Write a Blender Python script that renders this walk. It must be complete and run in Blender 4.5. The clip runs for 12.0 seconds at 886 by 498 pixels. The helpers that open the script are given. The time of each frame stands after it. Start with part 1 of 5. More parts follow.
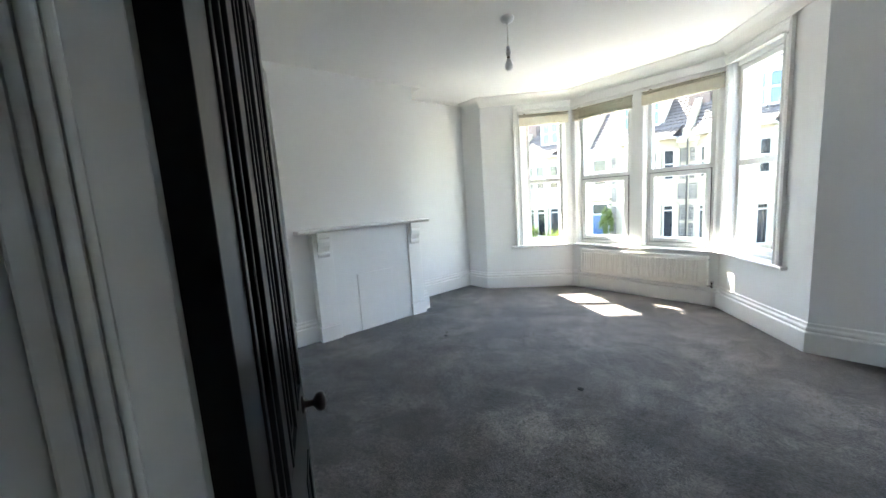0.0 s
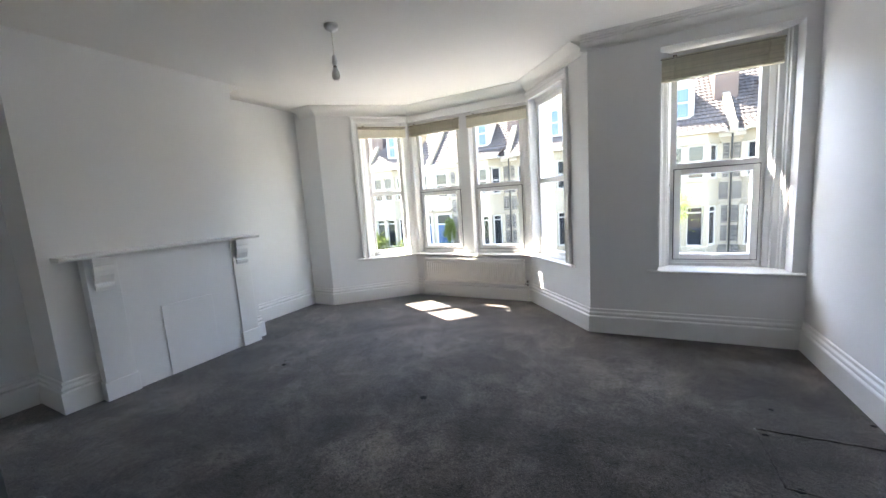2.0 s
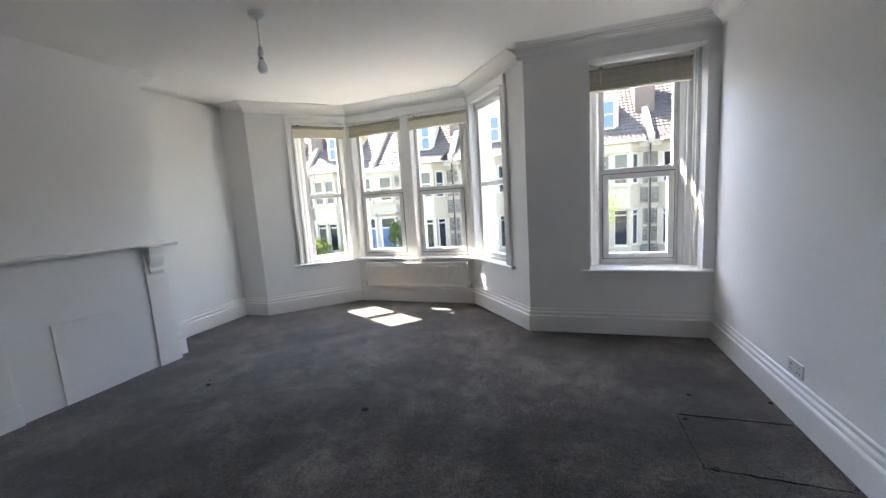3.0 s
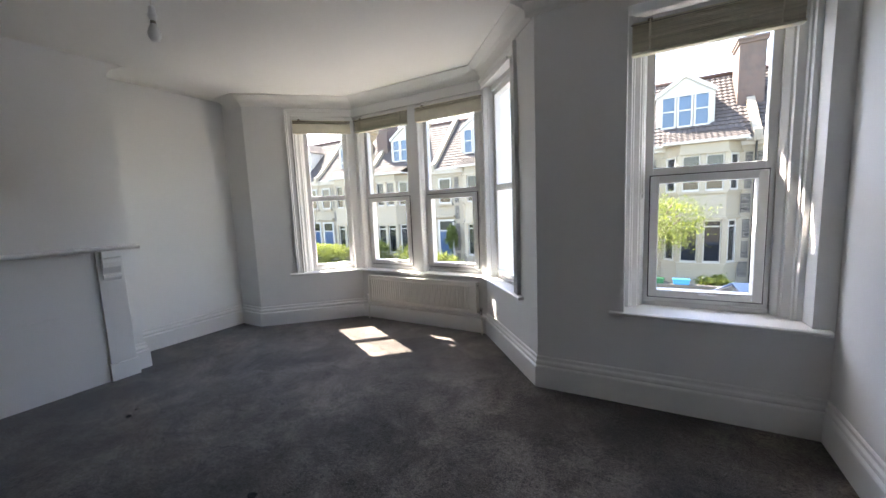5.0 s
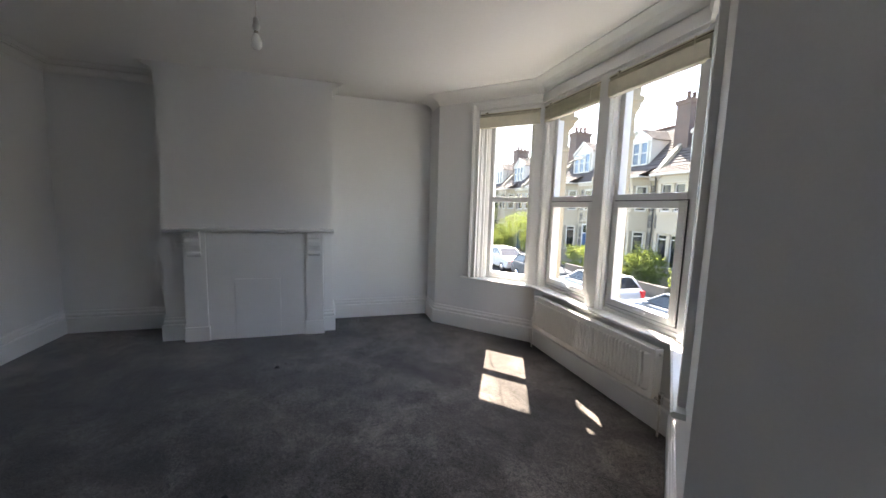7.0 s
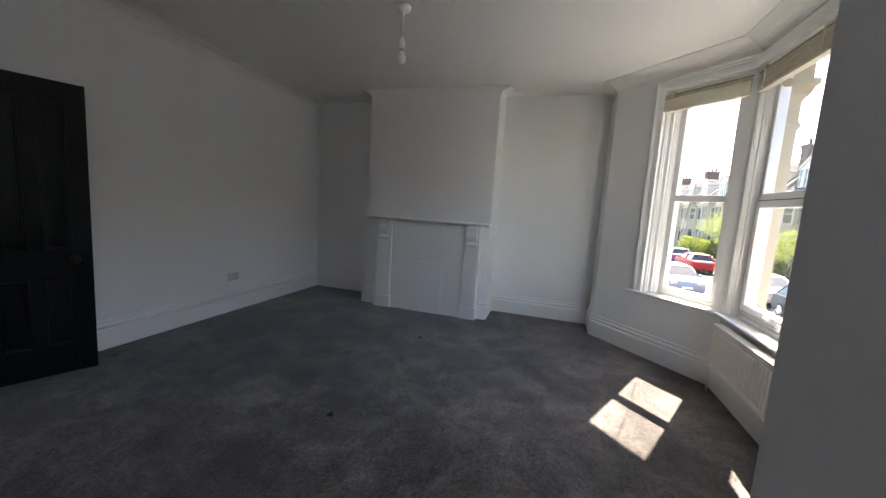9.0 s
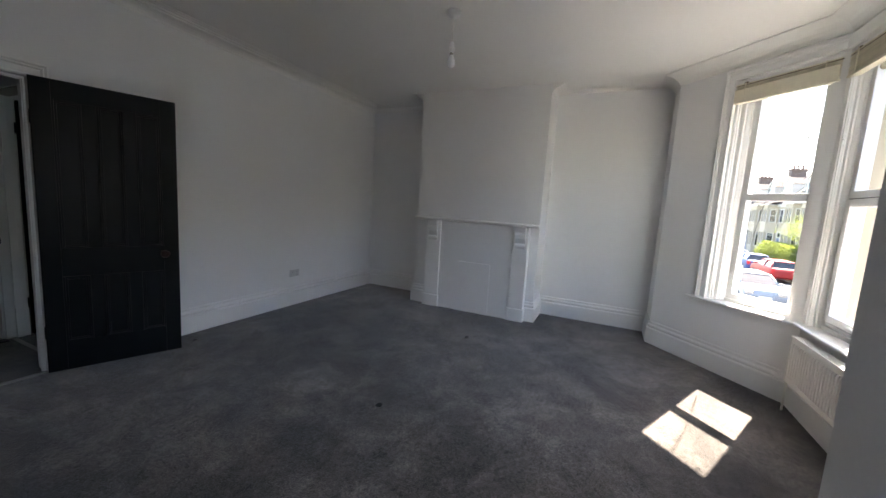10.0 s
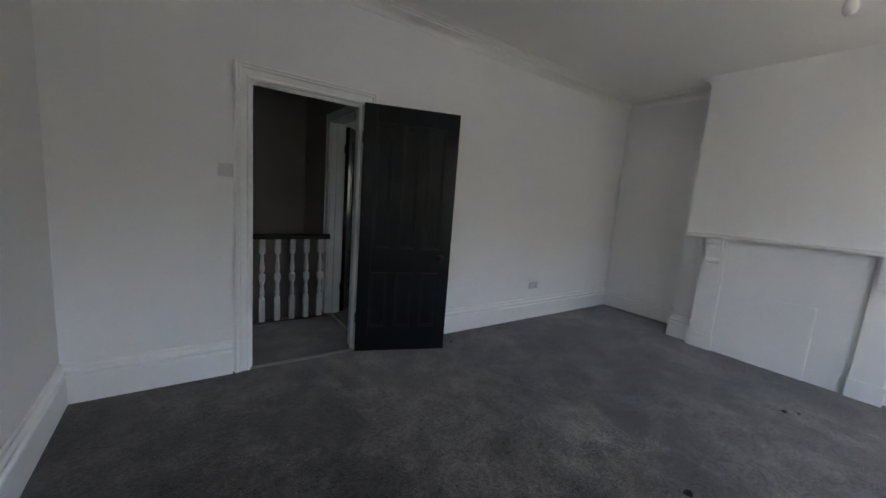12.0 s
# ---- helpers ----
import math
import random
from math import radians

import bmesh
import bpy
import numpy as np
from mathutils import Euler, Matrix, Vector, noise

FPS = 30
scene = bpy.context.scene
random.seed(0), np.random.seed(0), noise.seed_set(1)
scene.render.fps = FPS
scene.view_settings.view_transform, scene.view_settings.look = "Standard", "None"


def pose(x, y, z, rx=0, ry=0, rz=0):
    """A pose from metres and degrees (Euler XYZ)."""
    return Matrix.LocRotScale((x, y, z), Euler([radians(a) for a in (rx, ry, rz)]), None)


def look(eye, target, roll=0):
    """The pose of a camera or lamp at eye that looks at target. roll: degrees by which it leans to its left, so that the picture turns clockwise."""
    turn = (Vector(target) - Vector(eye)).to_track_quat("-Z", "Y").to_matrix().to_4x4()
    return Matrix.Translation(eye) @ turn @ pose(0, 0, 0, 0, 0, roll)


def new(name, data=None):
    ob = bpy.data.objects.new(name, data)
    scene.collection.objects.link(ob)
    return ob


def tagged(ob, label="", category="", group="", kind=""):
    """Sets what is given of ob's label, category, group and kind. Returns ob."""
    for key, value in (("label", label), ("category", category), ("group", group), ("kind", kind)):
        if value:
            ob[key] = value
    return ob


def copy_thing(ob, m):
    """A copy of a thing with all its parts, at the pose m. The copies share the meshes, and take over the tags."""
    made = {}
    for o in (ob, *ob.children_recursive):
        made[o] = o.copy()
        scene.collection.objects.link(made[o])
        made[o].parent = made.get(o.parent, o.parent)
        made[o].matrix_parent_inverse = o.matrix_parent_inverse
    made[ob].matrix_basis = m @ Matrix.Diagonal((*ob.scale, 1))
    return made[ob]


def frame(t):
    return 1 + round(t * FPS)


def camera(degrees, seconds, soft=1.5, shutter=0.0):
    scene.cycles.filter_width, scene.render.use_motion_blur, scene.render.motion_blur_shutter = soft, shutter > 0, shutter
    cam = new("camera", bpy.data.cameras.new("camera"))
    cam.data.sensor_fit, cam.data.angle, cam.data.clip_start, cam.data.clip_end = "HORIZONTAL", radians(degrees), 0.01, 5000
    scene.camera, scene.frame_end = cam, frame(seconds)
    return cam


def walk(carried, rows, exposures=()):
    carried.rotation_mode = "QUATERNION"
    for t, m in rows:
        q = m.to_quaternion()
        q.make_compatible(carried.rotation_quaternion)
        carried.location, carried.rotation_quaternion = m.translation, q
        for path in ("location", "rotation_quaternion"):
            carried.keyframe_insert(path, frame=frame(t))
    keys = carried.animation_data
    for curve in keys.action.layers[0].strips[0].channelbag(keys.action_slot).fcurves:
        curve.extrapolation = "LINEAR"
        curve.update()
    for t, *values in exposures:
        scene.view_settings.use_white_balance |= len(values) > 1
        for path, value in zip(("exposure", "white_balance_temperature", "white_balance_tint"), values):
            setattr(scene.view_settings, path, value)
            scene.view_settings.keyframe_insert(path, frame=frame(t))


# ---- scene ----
cam = camera(101.3, 12.0)
EXPOSURES = [(0.0, 4.75, 7000, 4), (0.8, 4.60, 7050, 10), (2.5, 4.05, 7150, 11), (5.0, 3.37, 7250, 13), (6.5, 3.24, 7350, 13), (8.5, 3.11, 7350, 13), (9.3, 3.31, 7350, 13), (10.5, 3.63, 7350, 13), (11.5, 3.86, 7450, 12), (12.0, 4.04, 7500, 12)]
PATH = [
    (0, (0.594, 1.684, 1.415), (-0.934, 2.946, 1.147), -3.8),
    (0.5, (0.574, 1.756, 1.427), (-0.806, 3.179, 1.158), -3.7),
    (1, (0.602, 1.799, 1.417), (-0.604, 3.373, 1.154), -3.8),
    (1.5, (0.624, 1.819, 1.424), (-0.432, 3.497, 1.16), -3.8),
    (2, (0.644, 1.828, 1.426), (-0.272, 3.586, 1.164), -3.8),
    (2.5, (0.663, 1.859, 1.434), (-0.119, 3.68, 1.168), -3.8),
    (3, (0.651, 1.896, 1.418), (0.009, 3.772, 1.155), -3.7),
    (5, (1.03, 2.996, 1.42), (0.036, 4.717, 1.19), -2.4),
    (5.5, (1.203, 3.315, 1.434), (-0.098, 4.819, 1.223), -1.0),
    (6, (1.231, 3.649, 1.457), (-0.341, 4.867, 1.249), 0.1),
    (6.5, (1.21, 4.081, 1.483), (-0.563, 4.979, 1.265), 1.0),
    (8.5, (1.142, 5.168, 1.393), (-0.821, 4.863, 1.169), 3.3),
    (9, (1.208, 5.218, 1.384), (-0.694, 4.646, 1.146), 3.7),
    (9.5, (1.231, 5.245, 1.388), (-0.609, 4.501, 1.141), 3.8),
    (10, (1.239, 5.252, 1.369), (-0.566, 4.426, 1.127), 3.5),
    (10.5, (1.267, 5.222, 1.384), (-0.489, 4.298, 1.138), 3.4),
    (11, (1.300, 5.102, 1.385), (-0.353, 4.006, 1.132), 3.7),
    (11.5, (1.296, 4.862, 1.369), (-0.157, 3.514, 1.103), 4.1),
    (12, (1.305, 4.526, 1.36), (0.156, 2.913, 1.079), 4.4),
]
walk(cam, [(t, look(eye, target, roll)) for t, eye, target, roll in PATH], EXPOSURES)

# ---- light ----
SUN_EL, SUN_DIR = 53.0, (0.892, -0.447)
world = bpy.data.worlds.new("world")
scene.world = world
world.use_nodes = True
wn = world.node_tree.nodes
sky = wn.new("ShaderNodeTexSky")
sky.sky_type, sky.sun_disc = "NISHITA", False
sky.sun_elevation, sky.sun_rotation = radians(SUN_EL), math.atan2(-SUN_DIR[0], -SUN_DIR[1])
wn["Background"].inputs[1].default_value = 0.15
world.node_tree.links.new(sky.outputs[0], wn["Background"].inputs[0])
sun = new("sun", bpy.data.lights.new("sun", "SUN"))
sun.data.energy, sun.data.angle, sun.data.color = 5.0, radians(0.53), (1.0, 0.97, 0.93)
sun.matrix_world = look((0, 0, 20), (SUN_DIR[0] * 10, SUN_DIR[1] * 10, 20 - 10 * math.tan(radians(SUN_EL))))


# ---- materials ----
def material(name, color, rough=0.6, metal=0.0, spread=0.06, grain=30.0, bump=0.1, distance=0.002, stain=1.5, coords="Object", random_tint=0.0, coat=0.0, specular=0.5):
    m = bpy.data.materials.new(name)
    m.use_nodes = True
    t = m.node_tree
    b = t.nodes["Principled BSDF"]
    tc = t.nodes.new("ShaderNodeTexCoord")
    fine, wide, mix, ramp = t.nodes.new("ShaderNodeTexNoise"), t.nodes.new("ShaderNodeTexNoise"), t.nodes.new("ShaderNodeMath"), t.nodes.new("ShaderNodeMapRange")
    fine.inputs["Scale"].default_value, fine.inputs["Detail"].default_value = grain, 6
    wide.inputs["Scale"].default_value, wide.inputs["Detail"].default_value = stain, 4
    for n in (fine, wide):
        t.links.new(tc.outputs[coords], n.inputs["Vector"])
    mix.operation = "ADD"
    t.links.new(fine.outputs["Fac"], mix.inputs[0])
    t.links.new(wide.outputs["Fac"], mix.inputs[1])
    ramp.inputs["From Min"].default_value, ramp.inputs["From Max"].default_value = 0.5, 1.5
    ramp.inputs["To Min"].default_value, ramp.inputs["To Max"].default_value = 1 - spread, 1 + spread
    t.links.new(mix.outputs[0], ramp.inputs["Value"])
    value = ramp.outputs[0]
    if random_tint:
        info, rr, mul = t.nodes.new("ShaderNodeObjectInfo"), t.nodes.new("ShaderNodeMapRange"), t.nodes.new("ShaderNodeMath")
        rr.inputs["To Min"].default_value, rr.inputs["To Max"].default_value = 1 - random_tint, 1 + random_tint
        mul.operation = "MULTIPLY"
        t.links.new(info.outputs["Random"], rr.inputs["Value"])
        t.links.new(rr.outputs[0], mul.inputs[0])
        t.links.new(value, mul.inputs[1])
        value = mul.outputs[0]
    vm = t.nodes.new("ShaderNodeVectorMath")
    vm.operation = "SCALE"
    vm.inputs[0].default_value = color[:3]
    t.links.new(value, vm.inputs["Scale"])
    t.links.new(vm.outputs[0], b.inputs["Base Color"])
    b.inputs["Roughness"].default_value, b.inputs["Metallic"].default_value = rough, metal
    b.inputs["Coat Weight"].default_value, b.inputs["Specular IOR Level"].default_value = coat, specular
    if bump:
        bp = t.nodes.new("ShaderNodeBump")
        bp.inputs["Strength"].default_value, bp.inputs["Distance"].default_value = bump, distance
        t.links.new(fine.outputs["Fac"], bp.inputs["Height"])
        t.links.new(bp.outputs[0], b.inputs["Normal"])
    return m


def glass_material(name, tint=(1, 1, 1)):
    """Thin pane: clear, with a share of mirror gloss at a slant."""
    m = bpy.data.materials.new(name)
    m.use_nodes = True
    t = m.node_tree
    t.nodes.remove(t.nodes["Principled BSDF"])
    out = t.nodes["Material Output"]
    clear, gloss, mix, fr = t.nodes.new("ShaderNodeBsdfTransparent"), t.nodes.new("ShaderNodeBsdfGlossy"), t.nodes.new("ShaderNodeMixShader"), t.nodes.new("ShaderNodeLayerWeight")
    steep, part_of = t.nodes.new("ShaderNodeMath"), t.nodes.new("ShaderNodeMath")
    steep.operation, part_of.operation = "POWER", "MULTIPLY_ADD"
    steep.inputs[1].default_value, part_of.inputs[1].default_value, part_of.inputs[2].default_value = 5.0, 0.5, 0.02
    clear.inputs[0].default_value = (*tint, 1)
    gloss.inputs["Roughness"].default_value = 0.02
    fr.inputs[0].default_value = 0.5
    t.links.new(fr.outputs["Facing"], steep.inputs[0])
    t.links.new(steep.outputs[0], part_of.inputs[0])
    t.links.new(part_of.outputs[0], mix.inputs[0])
    t.links.new(clear.outputs[0], mix.inputs[1])
    t.links.new(gloss.outputs[0], mix.inputs[2])
    t.links.new(mix.outputs[0], out.inputs[0])
    return m


WALL = material("wall_paint", (0.81, 0.81, 0.805), 0.65, spread=0.03, grain=90, bump=0.12, distance=0.0015)
CEIL = material("ceiling_paint", (0.82, 0.815, 0.79), 0.8, spread=0.03, grain=60, bump=0.15, distance=0.0015)
GLOSS = material("white_gloss_paint", (0.82, 0.82, 0.81), 0.32, spread=0.02, grain=40, bump=0.08, distance=0.001)
PLASTIC = material("white_plastic", (0.82, 0.82, 0.81), 0.28, spread=0.01, grain=50, bump=0.0)
SOCKET = material("socket_plastic", (0.60, 0.60, 0.595), 0.35, spread=0.02, grain=50, bump=0.0)
RADIATOR = material("radiator_enamel", (0.80, 0.79, 0.75), 0.3, spread=0.02, grain=30, bump=0.03)
DARK = material("dark_blue_grey_paint", (0.008, 0.010, 0.012), 0.28, spread=0.18, grain=18, bump=0.15, distance=0.001, specular=0.17)
KNOB = material("dark_brown_knob", (0.026, 0.014, 0.011), 0.3, spread=0.2, grain=14, bump=0.0, specular=0.25)
BRASS = material("aged_metal", (0.35, 0.33, 0.30), 0.4, metal=1.0, spread=0.15, grain=40)
CHROME = material("chrome", (0.75, 0.75, 0.75), 0.15, metal=1.0, spread=0.03)
BLIND = material("cream_blind_slat", (0.72, 0.67, 0.54), 0.6, spread=0.10, grain=25, bump=0.1, random_tint=0.07)
BLIND_DARK = material("bronze_blind_clip", (0.10, 0.07, 0.045), 0.5)
CORD = material("white_cord", (0.75, 0.73, 0.68), 0.8, grain=200)
GLASS = glass_material("window_glass")
RUBBERSEAL = material("grey_rubber_seal", (0.045, 0.045, 0.05), 0.7, spread=0.1)
BULB = material("frosted_bulb", (0.85, 0.85, 0.84), 0.25, spread=0.01, bump=0.0)
STAIRWALL = material("landing_wall_paint", (0.43, 0.39, 0.355), 0.7, spread=0.06, grain=50)
HANDRAIL = material("dark_stained_handrail", (0.012, 0.010, 0.009), 0.35, spread=0.25, grain=12)
HOLE = material("dark_carpet_hole", (0.006, 0.006, 0.006), 0.9)
OAK = material("wood_strip", (0.30, 0.22, 0.14), 0.5, grain=20)


def carpet_material():
    """Short charcoal pile: speckled tufts, brushed patches and broad worn clouds."""
    m = bpy.data.materials.new("charcoal_carpet")
    m.use_nodes = True
    t = m.node_tree
    b = t.nodes["Principled BSDF"]
    tc = t.nodes.new("ShaderNodeTexCoord")
    total = None
    tufts = None
    for scale, detail, rough, warp, amount in ((130.0, 2.0, 0.6, 0.0, 3.2), (42.0, 3.0, 0.6, 0.3, 2.2), (6.0, 6.0, 0.68, 0.6, 1.8)):
        nz, ma = t.nodes.new("ShaderNodeTexNoise"), t.nodes.new("ShaderNodeMath")
        nz.inputs["Scale"].default_value, nz.inputs["Detail"].default_value = scale, detail
        nz.inputs["Roughness"].default_value, nz.inputs["Distortion"].default_value = rough, warp
        t.links.new(tc.outputs["Object"], nz.inputs["Vector"])
        ma.operation = "MULTIPLY_ADD"
        ma.inputs[1].default_value = amount
        t.links.new(nz.outputs["Fac"], ma.inputs[0])
        if total is None:
            ma.inputs[2].default_value = 1.0 - 0.5 * (3.2 + 2.2 + 1.8)
            tufts = nz
        else:
            t.links.new(total, ma.inputs[2])
        total = ma.outputs[0]
    # worn and brushed areas, with soft uneven borders
    for scale, detail, rough, warp, lo_f, hi_f, dark, light in ((0.6, 5.0, 0.58, 0.4, 0.42, 0.58, 0.68, 1.36), (2.4, 6.0, 0.66, 0.5, 0.42, 0.62, 0.80, 1.36)):
        nz, mr, mu = t.nodes.new("ShaderNodeTexNoise"), t.nodes.new("ShaderNodeMapRange"), t.nodes.new("ShaderNodeMath")
        nz.inputs["Scale"].default_value, nz.inputs["Detail"].default_value = scale, detail
        nz.inputs["Roughness"].default_value, nz.inputs["Distortion"].default_value = rough, warp
        t.links.new(tc.outputs["Object"], nz.inputs["Vector"])
        mr.interpolation_type = "SMOOTHSTEP"
        mr.inputs[1].default_value, mr.inputs[2].default_value, mr.inputs[3].default_value, mr.inputs[4].default_value = lo_f, hi_f, dark, light
        t.links.new(nz.outputs["Fac"], mr.inputs[0])
        mu.operation = "MULTIPLY"
        t.links.new(total, mu.inputs[0])
        t.links.new(mr.outputs[0], mu.inputs[1])
        total = mu.outputs[0]
    low = t.nodes.new("ShaderNodeMath")
    low.operation = "MAXIMUM"
    low.inputs[1].default_value = 0.25
    t.links.new(total, low.inputs[0])
    vm = t.nodes.new("ShaderNodeVectorMath")
    vm.operation = "SCALE"
    vm.inputs[0].default_value = (0.079, 0.0685, 0.0600)
    t.links.new(low.outputs[0], vm.inputs["Scale"])
    t.links.new(vm.outputs[0], b.inputs["Base Color"])
    b.inputs["Roughness"].default_value, b.inputs["Specular IOR Level"].default_value = 0.95, 0.1
    b.inputs["Sheen Weight"].default_value, b.inputs["Sheen Roughness"].default_value = 0.36, 0.40
    bp = t.nodes.new("ShaderNodeBump")
    bp.inputs["Strength"].default_value, bp.inputs["Distance"].default_value = 0.8, 0.006
    t.links.new(tufts.outputs["Fac"], bp.inputs["Height"])
    t.links.new(bp.outputs[0], b.inputs["Normal"])
    return m


CARPET = carpet_material()


# ---- building helpers ----
def box(bm, x0, x1, y0, y1, z0, z1, bevel=0.0, m=None):
    vs = [bm.verts.new((x, y, z)) for z in (z0, z1) for y in (y0, y1) for x in (x0, x1)]
    fs = [bm.faces.new([vs[i] for i in q]) for q in ((0, 2, 3, 1), (4, 5, 7, 6), (0, 1, 5, 4), (2, 6, 7, 3), (0, 4, 6, 2), (1, 3, 7, 5))]
    if bevel:
        bmesh.ops.bevel(bm, geom=list({e for f in fs for e in f.edges}), offset=bevel, segments=2, affect="EDGES", profile=0.6)
    return vs


def boxes(*rows, bevel=0.0):
    bm = bmesh.new()
    for r in rows:
        box(bm, *r, bevel=bevel)
    return bm


def lathe(profile, n=20, axis="z", at=(0, 0, 0)):
    """A turned shape from (radius, height) pairs."""
    bm = bmesh.new()
    rings = []
    for r, h in profile:
        ring = []
        for i in range(n):
            a = 2 * math.pi * i / n
            p = (r * math.cos(a), r * math.sin(a), h)
            if axis == "y":
                p = (p[0], h, p[1])
            if axis == "x":
                p = (h, p[0], p[1])
            ring.append(bm.verts.new(Vector(p) + Vector(at)))
        rings.append(ring)
    for a, b in zip(rings, rings[1:]):
        for i in range(n):
            bm.faces.new((a[i], a[(i + 1) % n], b[(i + 1) % n], b[i]))
    bm.faces.new(rings[0][::-1])
    bm.faces.new(rings[-1])
    bmesh.ops.recalc_face_normals(bm, faces=bm.faces)
    for f in bm.faces:
        f.smooth = len(f.verts) == 4
    return bm


def sweep(profile, path, closed=False, into=None):
    """A moulding: (out, z) pairs carried along the plan's points; out is to the left of the way."""
    bm = into or bmesh.new()
    pts = [Vector((p[0], p[1], 0)) for p in path]
    n = len(pts)
    rows = []
    for i, p in enumerate(pts):
        a = pts[i] - pts[i - 1] if (i or closed) else pts[1] - pts[0]
        b = pts[(i + 1) % n] - pts[i] if (i < n - 1 or closed) else a
        a, b = a.normalized(), b.normalized()
        na, nb = Vector((-a.y, a.x, 0)), Vector((-b.y, b.x, 0))
        mid = (na + nb) / max(0.2, 1 + na.dot(nb))
        rows.append([bm.verts.new((p.x + mid.x * o, p.y + mid.y * o, z)) for o, z in profile])
    k = len(profile)
    for i in range(n if closed else n - 1):
        a, b = rows[i], rows[(i + 1) % n]
        for j in range(k - 1):
            bm.faces.new((a[j], b[j], b[j + 1], a[j + 1]))
    if not closed:
        for r in (rows[0], rows[-1]):
            bm.faces.new(r)
    bmesh.ops.recalc_face_normals(bm, faces=bm.faces)
    return bm


def tube(points, radius, n=8, into=None):
    """A round cord or pipe through points."""
    bm = into or bmesh.new()
    pts = [Vector(p) for p in points]
    rings = []
    for i, p in enumerate(pts):
        d = (pts[min(i + 1, len(pts) - 1)] - pts[max(i - 1, 0)]).normalized()
        side = d.cross(Vector((0.31, 0.2, 0.93)) if abs(d.z) < 0.9 else Vector((1, 0.1, 0))).normalized()
        up = side.cross(d)
        rings.append([bm.verts.new(p + radius * (math.cos(2 * math.pi * j / n) * side + math.sin(2 * math.pi * j / n) * up)) for j in range(n)])
    for a, b in zip(rings, rings[1:]):
        for j in range(n):
            f = bm.faces.new((a[j], a[(j + 1) % n], b[(j + 1) % n], b[j]))
            f.smooth = True
    bm.faces.new(rings[0][::-1])
    bm.faces.new(rings[-1])
    bmesh.ops.recalc_face_normals(bm, faces=bm.faces)
    return bm


def prism(outline, y0, y1):
    """An (x, z) outline carried from y0 to y1."""
    bm = bmesh.new()
    a = [bm.verts.new((x, y0, z)) for x, z in outline]
    b = [bm.verts.new((x, y1, z)) for x, z in outline]
    n = len(a)
    bm.faces.new(a)
    bm.faces.new(b[::-1])
    for i in range(n):
        bm.faces.new((a[i], b[i], b[(i + 1) % n], a[(i + 1) % n]))
    bmesh.ops.recalc_face_normals(bm, faces=bm.faces)
    return bm


def part(name, bm, mat, parent=None, label="", m=None):
    me = bpy.data.meshes.new(name)
    bm.to_mesh(me)
    bm.free()
    me.materials.append(mat)
    ob = new(name, me)
    if parent is not None:
        ob.parent = parent
    if m is not None:
        ob.matrix_local = m
    if label:
        ob["label"] = label
    return ob


def thing(name, m=None, label="", category="", group="", kind=""):
    ob = new(name)
    ob.empty_display_size = 0.1
    if m is not None:
        ob.matrix_world = m
    return tagged(ob, label, category, group, kind)


def structure(name, bm, mat, label="", category="", m=None):
    ob = part(name, bm, mat, None, "", m)
    return tagged(ob, label, category, "", "structure")


def along(p0, p1, z=0.0):
    """A wall's own axes: x along it, y into the room on its left, z up."""
    u = (Vector((p1[0], p1[1], 0)) - Vector((p0[0], p0[1], 0))).normalized()
    return Matrix(((u.x, -u.y, 0, p0[0]), (u.y, u.x, 0, p0[1]), (0, 0, 1, z), (0, 0, 0, 1)))


def wall_with(length, height, thick, openings, before=0.0, after=0.0, z0=0.0):
    """A wall from s = 0 to length, its room face at y = 0, with openings (s0, s1, z0, z1) through it."""
    bm = bmesh.new()
    cuts = sorted(openings)
    s = -before
    for a, b, lo, hi in cuts:
        if a > s:
            box(bm, s, a, -thick, 0, z0, height)
        if lo > z0:
            box(bm, a, b, -thick, 0, z0, lo)
        if hi < height:
            box(bm, a, b, -thick, 0, hi, height)
        s = b
    box(bm, s, length + after, -thick, 0, z0, height)
    return bm


# ---- the room's plan ----
H = 2.82
SAG = 0.06
XL, XR, YD, YW, YB = -3.67, 1.925, 1.685, 5.745, 6.625
XC, YC0, YC1 = -3.20, 2.80, 4.475
BR, FR, FL, BL = (0.283, YW - 0.05), (-0.53, YB), (-2.325, YB), (-3.27, YW)
DOOR0, DOOR1, DOORH = 0.15, 0.945, 2.035
ROOM = [(XL, YD), (XR, YD), (XR, YW), BR, FR, FL, BL, (XL, YW), (XL, YC1), (XC, YC1), (XC, YC0), (XL, YC0)]

floor_mesh = bmesh.new()
floor_mesh.faces.new([floor_mesh.verts.new((x, y, 0)) for x, y in ROOM])
bmesh.ops.triangulate(floor_mesh, faces=floor_mesh.faces)
ret = bmesh.ops.extrude_face_region(floor_mesh, geom=list(floor_mesh.faces))
bmesh.ops.translate(floor_mesh, verts=[v for v in ret["geom"] if isinstance(v, bmesh.types.BMVert)], vec=(0, 0, -0.15))
bmesh.ops.recalc_face_normals(floor_mesh, faces=floor_mesh.faces)
structure("floor", floor_mesh, CARPET, "worn charcoal grey fitted carpet with brushed pile marks", "carpet")
ceiling_mesh = bmesh.new()
CEIL_EDGE = [(XL - 0.1, YD - 0.1), (XR + 0.1, YD - 0.1), (XR + 0.1, YW + 0.1), (BR[0] + 0.03, YW + 0.1), (FR[0], YB + 0.1), (FL[0], YB + 0.1), (BL[0] - 0.03, YW + 0.1), (XL - 0.1, YW + 0.1)]
